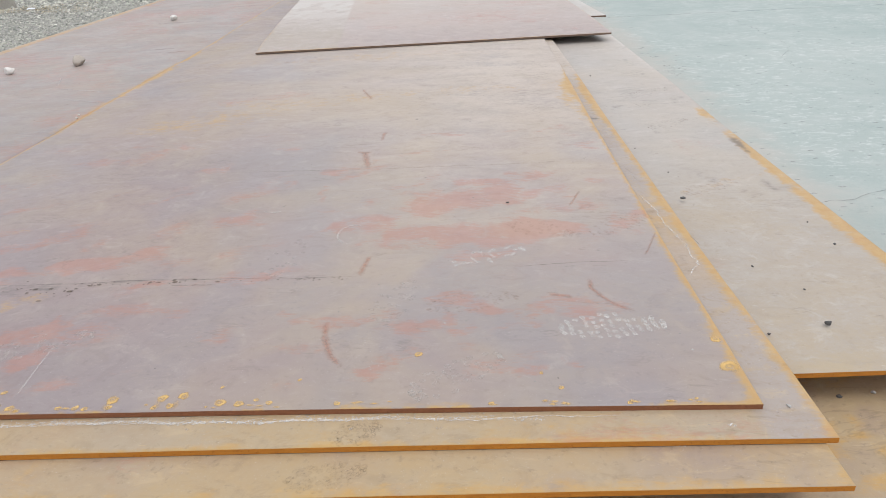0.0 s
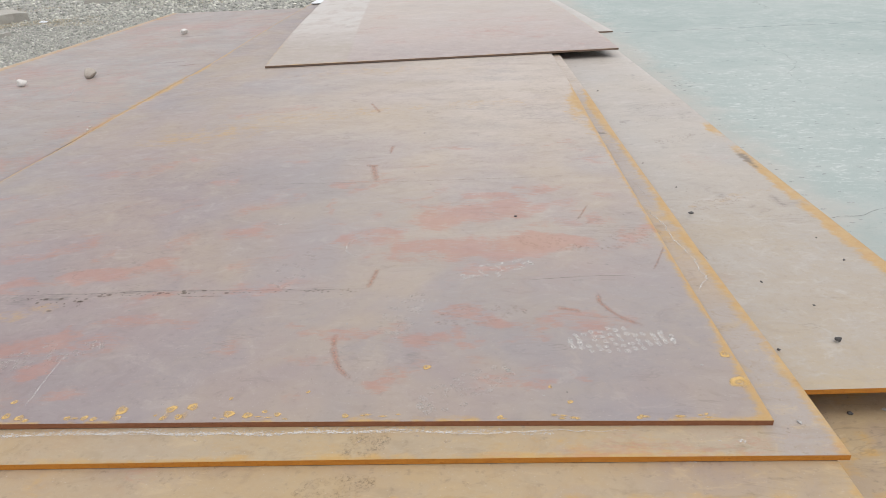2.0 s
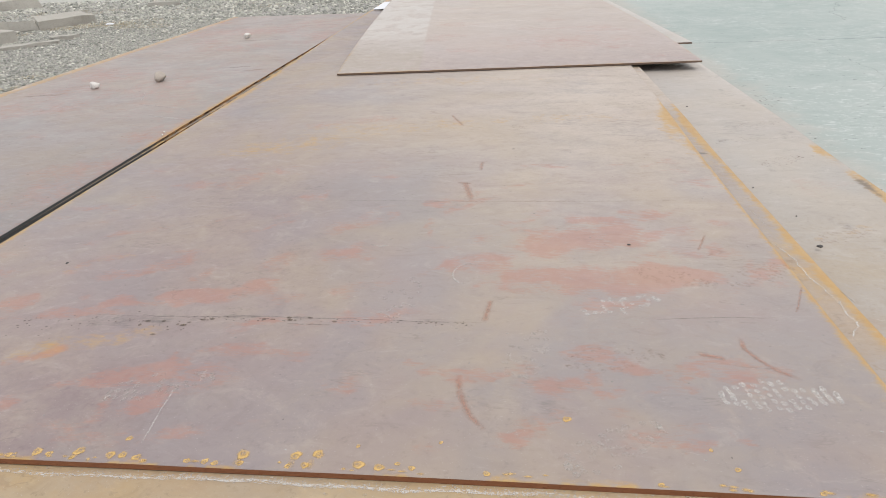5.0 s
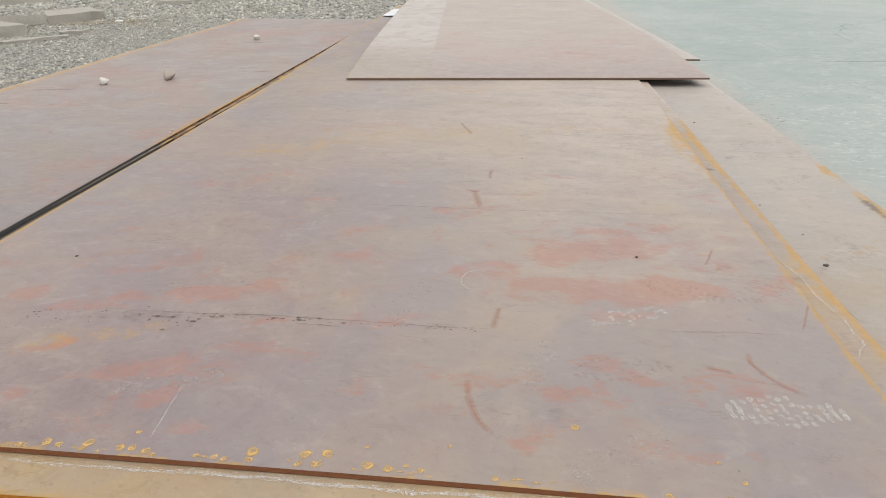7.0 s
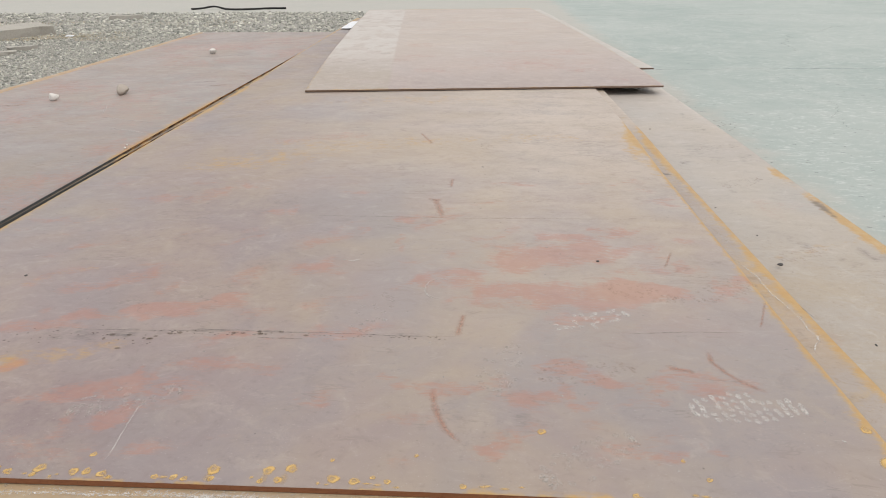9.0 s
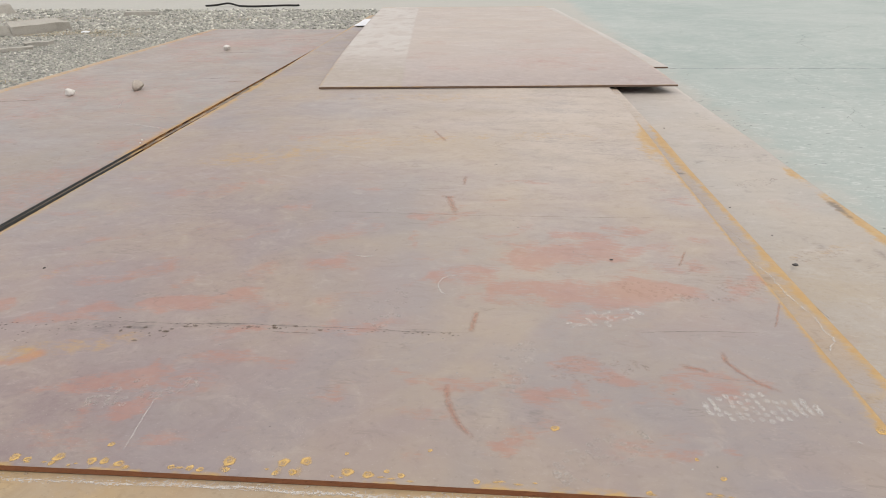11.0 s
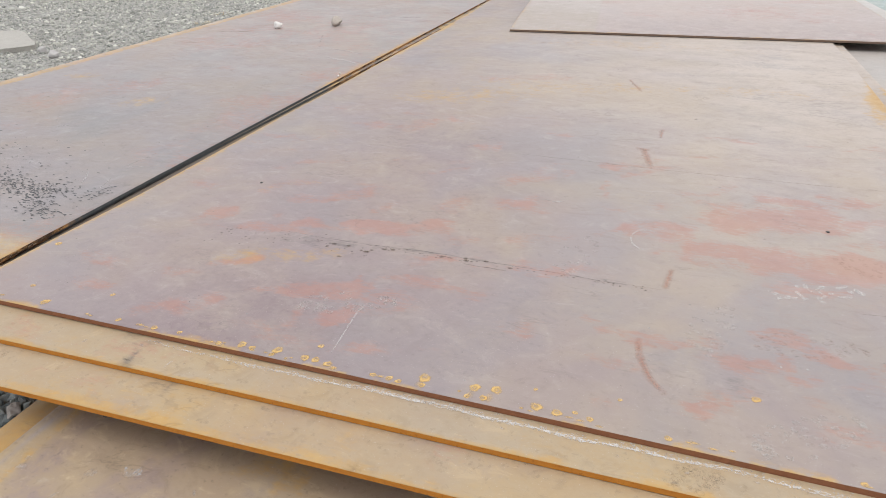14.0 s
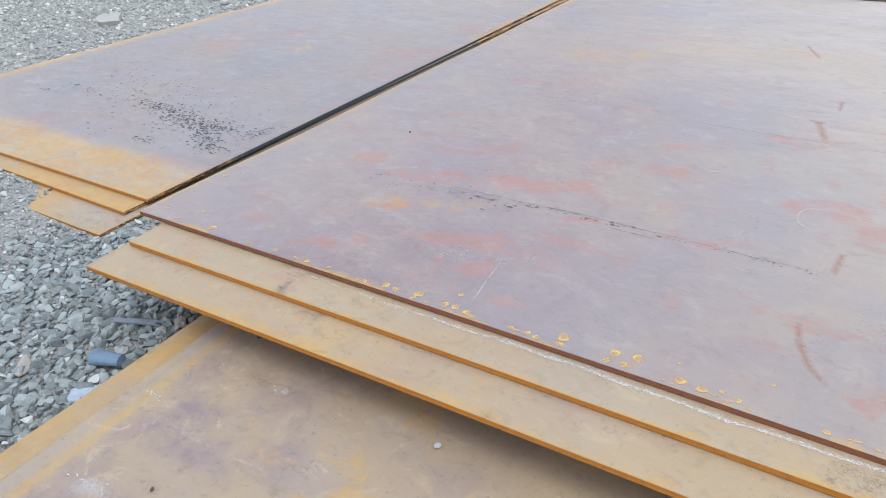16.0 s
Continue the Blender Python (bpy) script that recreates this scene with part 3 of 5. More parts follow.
def stains_cross(u, v):
    strip = ramp(u, 0.685, 0.675)
    bare = strip * (ramp(clouds(u, v * 0.55, 0.14, 112), 0.53, 0.60) * ramp(v, 0.6, 1.6) + 0.6 * ramp(clouds(u, v, 0.1, 115), 0.58, 0.68))
    white = strip * (0.35 + 0.8 * ramp(v, 0.6, 2.2)) * (0.6 + 0.4 * clouds(u, v, .3, 111)) * (1 - 0.45 * np.minimum(bare, 1))
    dark = 0.3 * bare
    yellow = 0.15 * strip * ramp(v, 1.6, 0.3) + 0.4 * rim_of(u, v, 2.97, 7.3, 0.02)
    red = 0.35 * blob(u, v, 2.0, 1.0, 0.9, 0.5) + 0.3 * ramp(clouds(u, v * 2, .5, 113), .55, .75)
    return red * (1 - strip), yellow, white, dark


def films_cross(u, v):
    strip = ramp(u, 0.685, 0.675)
    pale = (1 - strip) * 0.75 * ramp(v, 0.7, 2.8) * (0.6 + 0.6 * clouds(u, v, .8, 114)) + strip * 0.4 * ramp(v, 0.8, 2.0)
    return pale, 0.5 * strip * ramp(v, 1.8, 0.6) + 0.35 * (1 - strip) * ramp(v, 1.0, 3.0), 0.25 * (1 - strip) * ramp(v, 0.9, 0.1), strip * 0.35 * ramp(v, 2.0, 0.5)


cross_plate = steel_plate("rosy dusty steel plate with a pale strip, laid askew on top", -2.395, 4.39, 2.97, 7.35, 4.8, ZA + 0.02,
                          (ROSY, EDGE_DUST), 0.03, cross_bend, stains_cross, films=films_cross)
under_plate = steel_plate("pale dusty steel plate under the askew plate", -2.32, 5.22, 3.0, 6.8, 4.5, ZA + 0.036,
                          (DUSTY, EDGE_DUST), 0.06, None, lambda u, v: (0 * u, 0 * u, 0.45 + 0.5 * clouds(u, v, .5, 121), 0.3 * ramp(clouds(u, v, .3, 122), .6, .8)))
shim_plate = steel_plate("dusty steel plate hidden between two plates", -2.5, 5.6, 2.8, 6.0, 3.0, ZA + 0.018,
                         (DUSTY, EDGE_DUST), 0.1, None, stains_step(131, 0.2))


def stains_left(u, v):
    front = ramp(v + 0.08 * (clouds(u, v, .25, 140) - 0.5), 0.40, 0.24) * (0.35 + 0.5 * clouds(u, v, .3, 141))
    rim = 0.7 * ramp(u, 0.15, 0.10) + 0.95 * np.exp(-(2.52 - u) / 0.05) * ramp(v, 2.6, 3.0) * ramp(v, 6.5, 5.2) * ramp(clouds(u, v * 0.6, .25, 145), 0.3, 0.6)
    patch = .55 * blob(u, v, 1.48, 2.2, .2, .13, 30) + .55 * blob(u, v, .5, 2.65, .2, .1)
    dark = 0.35 * ramp(clouds(u, v * 3, 0.35, 142), 0.6, 0.8)
    white = 0.3 * ramp(clouds(u, v * 3, 0.4, 143), 0.6, 0.8) + 0.3 * ramp(u, 0.10, 0.05)
    red = 0.4 * ramp(clouds(u, v, 0.8, 144), 0.45, 0.75) + 0.22 * ramp(v, 1.5, 4.5)
    return red, front + rim + patch, white, dark


def films_left(u, v):
    front = ramp(v + 0.06 * (clouds(u, v, .25, 140) - 0.5), 0.40, 0.22)
    return 0.28 * ramp(v, 1.5, 5.0) * (1 - front) * (0.3 + clouds(u, v * 1.4, 0.6, 146)), 0.5 * ramp(clouds(u, v, .5, 147), .45, .7) * (1 - front), 0.0, 0.85 * front


def stains_shade_third(u, v):
    red, yellow, white, dark = stains_step(161, 0.3)(u, v)
    # behind the front strip the gap's shade is painted on as dark
    return red, yellow * 0.5 + 0.1 + 0.7 * ramp(u, 2.25, 1.9) + ramp(v, 1.5, 2.5), white, dark + 0.4 * blob(u, v, 2.45, 0.1, 0.3, 0.2) + 1.2 * ramp(v, 0.35, 0.5)


def stains_shade_second(u, v):
    """The second plate: ochre in front, flaking dark and orange along the uncovered right rim; its nearer rim is solid
    dark, the gap's shade painted on.
    """
    red, yellow, white, dark = stains_step(151, 0.9)(u, v)
    rim = ramp(u, 2.3, 2.4) * ramp(v, 0.5, 0.8)
    return red, yellow * (1 - 0.55 * rim), white, dark + 1.1 * rim * np.maximum(ramp(clouds(u * 3, v * 1.2, 0.08, 155), 0.4, 0.58), ramp(v, 3.2, 2.6))


left_plate = steel_plate("bluish mill-scale steel plate with rusty front border, beside the stack", -6.06, 0.39, 2.52, 10.9, 0.0, 0.04,
                         (SLATE, EDGE_ORANGE), 0.03, None, stains_left, films=films_left, near=4.0, group="left pile of steel plates", right_edge=EDGE_GAP)
left_second = steel_plate("ochre rusty steel plate, second of the low pile", -6.06, 0.32, 2.494, 10.9, -0.8, 0.022,
                          (OCHRE, EDGE_ORANGE), 0.04, None, stains_shade_second, group="left pile of steel plates", right_edge=EDGE_GAP)
left_third = steel_plate("ochre steel plate half buried in gravel, bottom of pile", -6.02, 0.13, 2.5, 10.9, 0.0, 0.004,
                         (OCHRE, EDGE_ORANGE), 0.06, None, stains_shade_third, films=lambda u, v: (0.0, 0.55 * ramp(u, 2.0, 2.3), 0.0, 0.4), group="left pile of steel plates", right_edge=EDGE_GAP)

# ---- marks that lie on the plates ----
def flat_material(name, one, two, size=40, rough=0.85, alpha=None):
    m = Shader(name, rough, 0.2)
    base = m.mix(m.noise(size, 5, 0.7), one, two)
    if alpha is not None:
        fade = m.tree.nodes.new("ShaderNodeAttribute")
        fade.attribute_name = "fade"
        a = m.step(m.noise(90, 5, 0.75), alpha[0], alpha[1], 0.0, alpha[2])
        a = m.math("MULTIPLY", a, fade.outputs["Fac"])
        m.put(m.bsdf.inputs["Alpha"], a)
    return m.done(base)


RUST_SPOT = flat_material("yellow_rust_spot", (0.60, 0.36, 0.10), (0.74, 0.53, 0.24), 60, alpha=(0.2, 0.45, 0.9))
CHALK = flat_material("white_lime_mark", (0.60, 0.58, 0.55), (0.78, 0.77, 0.74), 60, alpha=(0.3, 0.66, 0.66))
LIME = flat_material("white_lime", (0.62, 0.60, 0.57), (0.80, 0.79, 0.76), 60, alpha=(0.32, 0.58, 0.7))
PALE_STUD = flat_material("pale_dust_print", (0.42, 0.39, 0.36), (0.58, 0.56, 0.53), 60, alpha=(0.36, 0.6, 0.36))
DARK_STUD = flat_material("damp_dark_print", (0.20, 0.15, 0.10), (0.28, 0.22, 0.15), 60, alpha=(0.36, 0.6, 0.13))
ROSE_STUD = flat_material("rosy_print", (0.36, 0.19, 0.15), (0.43, 0.28, 0.23), 60, alpha=(0.4, 0.7, 0.3))
RED_MARK = flat_material("red_primer_mark", (0.42, 0.15, 0.09), (0.48, 0.23, 0.15), 50, alpha=(0.25, 0.65, 0.44))
SCRATCH = flat_material("bright_scratch", (0.55, 0.53, 0.50), (0.70, 0.68, 0.65), 80, alpha=(0.32, 0.5, 0.55))
INK = flat_material("dark_scratch", (0.07, 0.06, 0.055), (0.14, 0.12, 0.10), 80, alpha=(0.34, 0.55, 0.45))
DAMP = flat_material("brown_pit", (0.11, 0.085, 0.065), (0.20, 0.15, 0.105), 80, alpha=(0.25, 0.5, 0.6))
LIFT = 0.0009


def to_plate(plate, x, y):
    p = plate.matrix_world.inverted() @ Vector((x, y, 0))
    return p.x, p.y


def lie(plate, u, v):
    """The height of a plate's own surface at u, v."""
    if plate == top_plate:
        return float(sag_top(np.array(u), np.array(v))) + LIFT
    if plate == step_one:
        return float(sag_top(np.array(u - 0.11), np.array(v - 0.12))) + LIFT
    if plate == step_two:
        return float(sag_top(np.array(u - 0.09), np.array(v - 0.26))) + LIFT
    if plate == side_plate:
        return float(min(sag_top(np.array(u + 0.76), np.array(v + 0.12)), 0)) + LIFT
    return LIFT


def disc(bm, u, v, z, ru, rv, turn, rng, slot=0, n=14, rim=0.6, heart=1.0):
    c, s_ = math.cos(turn), math.sin(turn)
    fade = bm.verts.layers.float.get("fade") or bm.verts.layers.float.new("fade")
    hub = bm.verts.new((u, v, z))
    hub[fade] = heart
    ring = []
    for k in range(n):
        a = 2 * math.pi * k / n
        r = 1 + rng.uniform(-0.12, 0.12)
        du, dv = ru * r * math.cos(a), rv * r * math.sin(a)
        ring.append(bm.verts.new((u + du * c - dv * s_, v + du * s_ + dv * c, z)))
        ring[-1][fade] = rim
    for k in range(n):
        bm.faces.new((hub, ring[k], ring[(k + 1) % n])).material_index = slot


def eye_spot(bm, u, v, z, r, turn, rng):
    """An uneven blister of rust: a faint heart, a bright lobed ring, a ragged rim that fades out."""
    n = 18
    fade = bm.verts.layers.float.get("fade") or bm.verts.layers.float.new("fade")
    lobes = [rng.uniform(0, 6.28) for q in range(3)]
    c, s_ = math.cos(turn), math.sin(turn)
    hub = bm.verts.new((u, v, z))
    hub[fade] = rng.uniform(0.45, 0.9)
    last = None
    for share, strength in ((0.35, 0.55), (0.6, 1.0), (0.85, 0.9), (1.2, 0.0)):
        ring = []
        for k in range(n):
            a = 2 * math.pi * k / n
            out = r * share * (1 + 0.09 * math.sin(2 * a + lobes[0]) + 0.08 * math.sin(3 * a + lobes[1]) + 0.07 * math.sin(5 * a + lobes[2]))
            du, dv = 1.0 * out * math.cos(a), 0.95 * out * math.sin(a)
            ring.append(bm.verts.new((u + du * c - dv * s_, max(0.003, v + du * s_ + dv * c), z)))
            ring[-1][fade] = strength * (0.75 + 0.25 * math.sin(a + lobes[1]))
        for k in range(n):
            q = (k + 1) % n
            bm.faces.new((hub, ring[k], ring[q]) if last is None else (last[k], ring[k], ring[q], last[q]))
        last = ring


# blisters along the front edge and by the right rim: across, along, millimetres
SPOTS_LEFT = [(-2.95, .34, 13), (-2.93, .07, 8), (-2.80, .10, 9), (-2.69, .04, 15), (-2.53, .13, 8), (-2.42, .03, 9), (-2.3, .028, 11), (-2.22, .03, 8),
              (-2.094, .022, 9), (-2.031, .035, 14), (-1.998, .03, 10), (-1.93, .042, 15), (-1.937, .021, 8), (-1.849, .034, 13), (-1.82, .036, 12), (-1.783, .03, 12),
              (-1.833, .09, 9), (-1.661, .026, 9), (-1.619, .026, 10), (-1.594, .023, 9), (-1.539, .053, 17), (-1.536, .026, 9)]
SPOTS_RIGHT = [(-1.416, .056, 15), (-1.388, .028, 11), (-1.366, .064, 15), (-1.426, .023, 8), (-1.268, .037, 15), (-1.281, .095, 6), (-1.221, .032, 13),
               (-1.182, .045, 7), (-1.149, .034, 9), (-1.093, .118, 6), (-.802, .217, 12), (-.492, .132, 6), (-.451, .075, 8), (-.985, .028, 9),
               (-.028, .148, 26), (-.025, .265, 15), (-.145, .031, 5), (-.62, .02, 8), (-.3, .018, 7)]


def rust_spots(plate):
    rng = random.Random(11)
    for x, y, mm in SPOTS_LEFT + SPOTS_RIGHT:
        bm = bmesh.new()
        u, v = to_plate(plate, x, y)
        r = mm * 0.00086
        eye_spot(bm, u, v, lie(plate, u, v), r, rng.uniform(0.2, 0.9), rng)
        if mm > 8 and 0.03 < v < 0.08:
            drip = u - rng.uniform(0.3, 0.9) * r
            disc(bm, drip, max(0.007, 0.4 * v), lie(plate, drip, 0.01) + 0.0002, 0.8 * r, max(0.006, 0.4 * v - 0.004), 0, rng, rim=0.05, heart=0.4)
        part("rust_spot", bm, RUST_SPOT, plate, "yellow rust blister")
    for k in range(26):
        bm = bmesh.new()
        u, v = rng.uniform(0.1, 2.95), 0.007 + 0.012 * rng.random() ** 2
        for q in range(rng.randint(1, 2)):
            disc(bm, u + rng.uniform(-.02, .02), max(0.006, v + rng.uniform(-.006, .008)), lie(plate, u, v) + 0.0002 * q, rng.uniform(.005, .014),
                 rng.uniform(.003, .006), 0, rng, rim=0.1, heart=0.8)
        part("rust_spot", bm, RUST_SPOT, plate, "yellow rust blister")


rust_spots(top_plate)


def footprint(plate, x, y, turn, material, seed, share=0.8, length=0.28, width=0.105, label="pale studded shoe print"):
    """A shoe's print, left as rows of round studs."""
    rng = random.Random(seed)
    bm = bmesh.new()
    u0, v0 = to_plate(plate, x, y)
    c, s_ = math.cos(radians(turn)), math.sin(radians(turn))
    rows = 13
    for i in range(rows):
        f = (i + 0.5) / rows
        half = width / 2 * (0.72 + 0.28 * math.sin((f * 1.9 - 0.35) * math.pi)) * (0.75 if f < 0.07 or f > 0.93 else 1)
        for k in range(5):
            if rng.random() > share or (k == 2 and rng.random() < 0.35):
                continue
            a = (f - 0.5) * length + rng.uniform(-.003, .003)
            b = (k - 2) / 2 * half * 0.92 + rng.uniform(-.003, .003) + (0.004 if i % 2 else -0.004)
            u, v = u0 + a * c - b * s_, v0 + a * s_ + b * c
            disc(bm, u, v, lie(plate, u, v), rng.uniform(.0075, .011), rng.uniform(.0065, .009), turn, rng, n=10, rim=1.0, heart=0.3)
    return tagged(part("footprint", bm, material, plate, label), kind="stuff")


footprint(top_plate, -0.278, 0.338, 5, CHALK, 1, 0.96, 0.30, 0.115, label="white studded shoe print")
footprint(top_plate, -0.61, 0.77, 26, CHALK, 2, 0.5, 0.29, 0.09, label="white studded shoe print")
footprint(top_plate, -0.70, 0.13, 35, PALE_STUD, 3, 0.75)
footprint(top_plate, -0.89, 0.49, 75, PALE_STUD, 4, 0.65)
footprint(top_plate, -0.66, 0.48, 12, ROSE_STUD, 5, 0.7, label="rosy shoe print")
footprint(top_plate, -0.40, 0.97, -20, ROSE_STUD, 6, 0.7, label="rosy shoe print")
footprint(top_plate, -0.12, 1.0, 30, ROSE_STUD, 7, 0.6, label="rosy shoe print")
footprint(top_plate, -1.29, 0.8, 78, PALE_STUD, 8, 0.5)
footprint(top_plate, -1.86, 0.30, 20, PALE_STUD, 9, 0.5)
footprint(side_plate, 0.42, 2.35, 30, ROSE_STUD, 10, 0.8, label="faint rosy shoe print")
footprint(side_plate, 0.50, 3.0, 20, ROSE_STUD, 12, 0.8, label="faint rosy shoe print")
footprint(side_plate, 0.35, 1.45, 25, ROSE_STUD, 13, 0.7, label="faint rosy shoe print")
footprint(side_plate, 0.30, 2.7, 15, DARK_STUD, 14, 0.4, label="faint dark shoe print")
footprint(step_one, -0.93, -0.052, 15, DARK_STUD, 15, 0.7, 0.12, 0.07, label="damp dark shoe print")
footprint(step_two, -0.98, -0.165, 10, DARK_STUD, 16, 0.8, 0.17, 0.075, label="damp dark shoe print")


def ribbon(plate, points, width, material, name, label="", seed=0, ragged=0.5, wander=0.0, cell=0.012):
    """A mark of uneven width that follows a few places, given in the world."""
    rng = random.Random(seed)
    spots = [Vector(to_plate(plate, *p)) for p in points]
    bm = bmesh.new()
    fade = bm.verts.layers.float.new("fade")
    last = None
    drift = 0.0
    total = sum((b - a).length for a, b in zip(spots, spots[1:]))
    gone = 0.0
    for a, b in zip(spots, spots[1:]):
        n = max(2, int((b - a).length / cell))
        side = Vector((-(b - a).y, (b - a).x)).normalized()
        for k in range(n + 1):
            f = k / n
            drift = 0.8 * drift + rng.uniform(-wander, wander)
            p = a.lerp(b, f) + side * drift
            w = width * 0.75
            left = p + side * w * (1 + rng.uniform(-ragged, ragged))
            right = p - side * w * (1 + rng.uniform(-ragged, ragged))
            along = (gone + f * (b - a).length) / total
            body = min(1.0, 6 * along + 0.15, 6 * (1 - along) + 0.15)
            trio = []
            for q, strength in ((left, 0.0), (p, body), (right, 0.0)):
                trio.append(bm.verts.new((q.x, q.y, lie(plate, q.x, q.y) + 0.0003 + 0.00012 * (seed % 9))))
                trio[-1][fade] = strength
            if last:
                bm.faces.new((last[0], last[1], trio[1], trio[0]))
                bm.faces.new((last[1], last[2], trio[2], trio[1]))
            last = trio
        gone += (b - a).length
    return part(name, bm, material, plate, label)


# white lime line on the plate below, along the top plate's front edge, and on its right border
ribbon(step_one, [(-2.25, -0.012), (-1.5, -0.012), (-0.75, -0.012)], 0.0022, LIME, "lime_line", "white ragged lime line", 1, 0.9, 0.0015, 0.004)


def lime_crumbs(plate):
    """Crumbs of dried lime along the ragged line, densest in its middle."""
    rng = random.Random(91)
    bm = bmesh.new()
    for k in range(2300):
        x = -1.3 + rng.gauss(0, 0.48)
        if not -2.3 < x < -0.5:
            continue
        line = -0.011 - 0.004 * math.sin(x * 9) - 0.003 * math.sin(x * 31)
        y = line + rng.gauss(0, 0.0022) if k % 3 else line + abs(rng.gauss(0, 0.008))
        u, v = to_plate(plate, x, min(y, 0.006))
        disc(bm, u, v, lie(plate, u, v) + 0.0004, rng.uniform(.001, .0038), rng.uniform(.0007, .0018), rng.uniform(0, 3), rng, n=5, rim=0.8)
    tagged(part("lime_crumb", bm, LIME, plate, "white lime crumbs"), kind="stuff")


lime_crumbs(step_one)
ribbon(step_one, [(-0.75, -0.014), (-0.33, -0.010)], 0.0025, LIME, "lime_line", "white ragged lime line", 3, 0.9, 0.003)
ribbon(step_one, [(0.025, 1.30), (0.055, 1.0), (0.075, .86)], 0.0045, LIME, "lime_line", "white crooked lime line", 4, 0.9, 0.005)
ribbon(step_one, [(0.075, .87), (0.07, .74), (0.035, .63)], 0.0045, LIME, "lime_line", "white crooked lime line", 5, 0.9, 0.006)
ribbon(step_one, [(0.03, 1.62), (0.05, 1.45)], 0.002, LIME, "lime_line", "white crooked lime line", 6, 0.9, 0.004)
ribbon(step_one, [(0.11, .93), (0.125, .85)], 0.004, INK, "dark_scratch", "", 7, 0.4, 0.001)

ribbon(step_one, [(-2.180, -0.089), (-2.177, -0.055)], 0.003, SCRATCH, "bright_scratch", "", 26, 0.4, 0.001)
ribbon(step_one, [(-2.310, -0.088), (-2.279, -0.086)], 0.006, INK, "dark_scratch", "", 27, 0.6, 0.001)

# paint strokes and scratches on the top plate
ribbon(top_plate, [(-1.003, 0.79), (-1.011, 0.719), (-1.016, 0.653)], 0.017, RED_MARK, "paint_stroke", "short red paint stroke", 8, 0.2, 0.0006)
ribbon(top_plate, [(-1.165, 1.889), (-1.145, 1.801), (-1.117, 1.661)], 0.028, RED_MARK, "paint_stroke", "red wedge-shaped paint stroke", 9, 0.2, 0.0006)
ribbon(top_plate, [(-1.20, 1.889), (-1.13, 1.878)], 0.02, RED_MARK, "paint_stroke", "short red paint stroke", 10, 0.25, 0.0006)
ribbon(top_plate, [(-1.331, 3.089), (-1.242, 2.84)], 0.016, RED_MARK, "paint_stroke", "", 11, 0.4, 0.001)
ribbon(top_plate, [(-1.095, 2.192), (-1.095, 2.059)], 0.016, RED_MARK, "paint_stroke", "", 25, 0.4, 0.001)
ribbon(top_plate, [(-0.294, 0.605), (-0.30, 0.548), (-0.278, 0.497), (-0.245, 0.444), (-0.20, 0.41)], 0.014, RED_MARK, "paint_stroke", "red curved drag mark", 12, 0.25, 0.0006)
ribbon(top_plate, [(-1.075, 0.38), (-1.06, 0.287), (-1.036, 0.218), (-0.993, 0.167)], 0.016, RED_MARK, "paint_stroke", "red curved drag mark", 13, 0.25, 0.0006)
ribbon(top_plate, [(-0.012, 0.924), (-0.044, 0.848), (-0.089, 0.753)], 0.007, RED_MARK, "paint_stroke", "", 14, 0.25, 0.0006)
ribbon(top_plate, [(-0.438, 0.518), (-0.361, 0.492)], 0.016, RED_MARK, "paint_stroke", "", 15, 0.25, 0.0006)
ribbon(top_plate, [(-0.216, 1.316), (-0.275, 1.174)], 0.009, RED_MARK, "paint_stroke", "", 16, 0.25, 0.0006)
ribbon(top_plate, [(-1.475, 1.199), (-1.434, 1.182), (-1.403, 1.199)], 0.008, SCRATCH, "bright_scratch", "", 17, 0.5, 0.001)
ribbon(top_plate, [(-1.796, 0.07), (-1.80, 0.133), (-1.808, 0.202), (-1.816, 0.287)], 0.003, SCRATCH, "bright_scratch", "", 18, 0.6, 0.0006)
ribbon(top_plate, [(-0.95, 2.41), (-0.93, 2.40)], 0.02, SCRATCH, "bright_scratch", "", 19, 0.5, 0.002)
ribbon(top_plate, [(-2.29, 0.655), (-2.01, 0.649), (-1.74, 0.66), (-1.2, 0.649), (-1.01, 0.65)], 0.0035, INK, "dark_scratch", "", 20, 0.7, 0.0015)
ribbon(top_plate, [(-1.62, 0.62), (-1.48, 0.617)], 0.005, INK, "dark_scratch", "", 21, 0.7, 0.001)
ribbon(top_plate, [(-0.52, 0.69), (-0.316, 0.716), (-0.15, 0.72)], 0.003, INK, "dark_scratch", "", 22, 0.7, 0.001)
ribbon(top_plate, [(-1.75, 1.66), (-1.0, 1.645), (-0.25, 1.66)], 0.003, INK, "dark_scratch", "", 23, 0.7, 0.001)
ring_points = [(-1.09 + 0.05 * math.cos(a / 4), 0.97 + 0.075 * math.sin(a / 4)) for a in range(4, 20)]
ribbon(top_plate, ring_points, 0.005, SCRATCH, "bright_scratch", "", 24, 0.5, 0.0004)


def seam_pits(plate):
    """Dark pits strung along the seam."""
    rng = random.Random(31)
    bm = bmesh.new()
    for k in range(120):
        u = rng.uniform(0.5, 1.97)
        spread = 0.035 if u < 1.1 else 0.007
        v = 0.632 - (0.045 if u < 1.1 else 0) + rng.gauss(0, spread)
        big = 1.0 + 1.3 * (0.9 < u < 1.6) * (k % 4 == 0)
        disc(bm, u, v, lie(plate, u, v) + 0.0006, rng.uniform(.002, .005) * big, rng.uniform(.0015, .0035) * big, 0, rng, n=7)
    tagged(part("scale_pit", bm, DAMP, plate, "dark pits along a rolling seam"), kind="stuff")


seam_pits(top_plate)


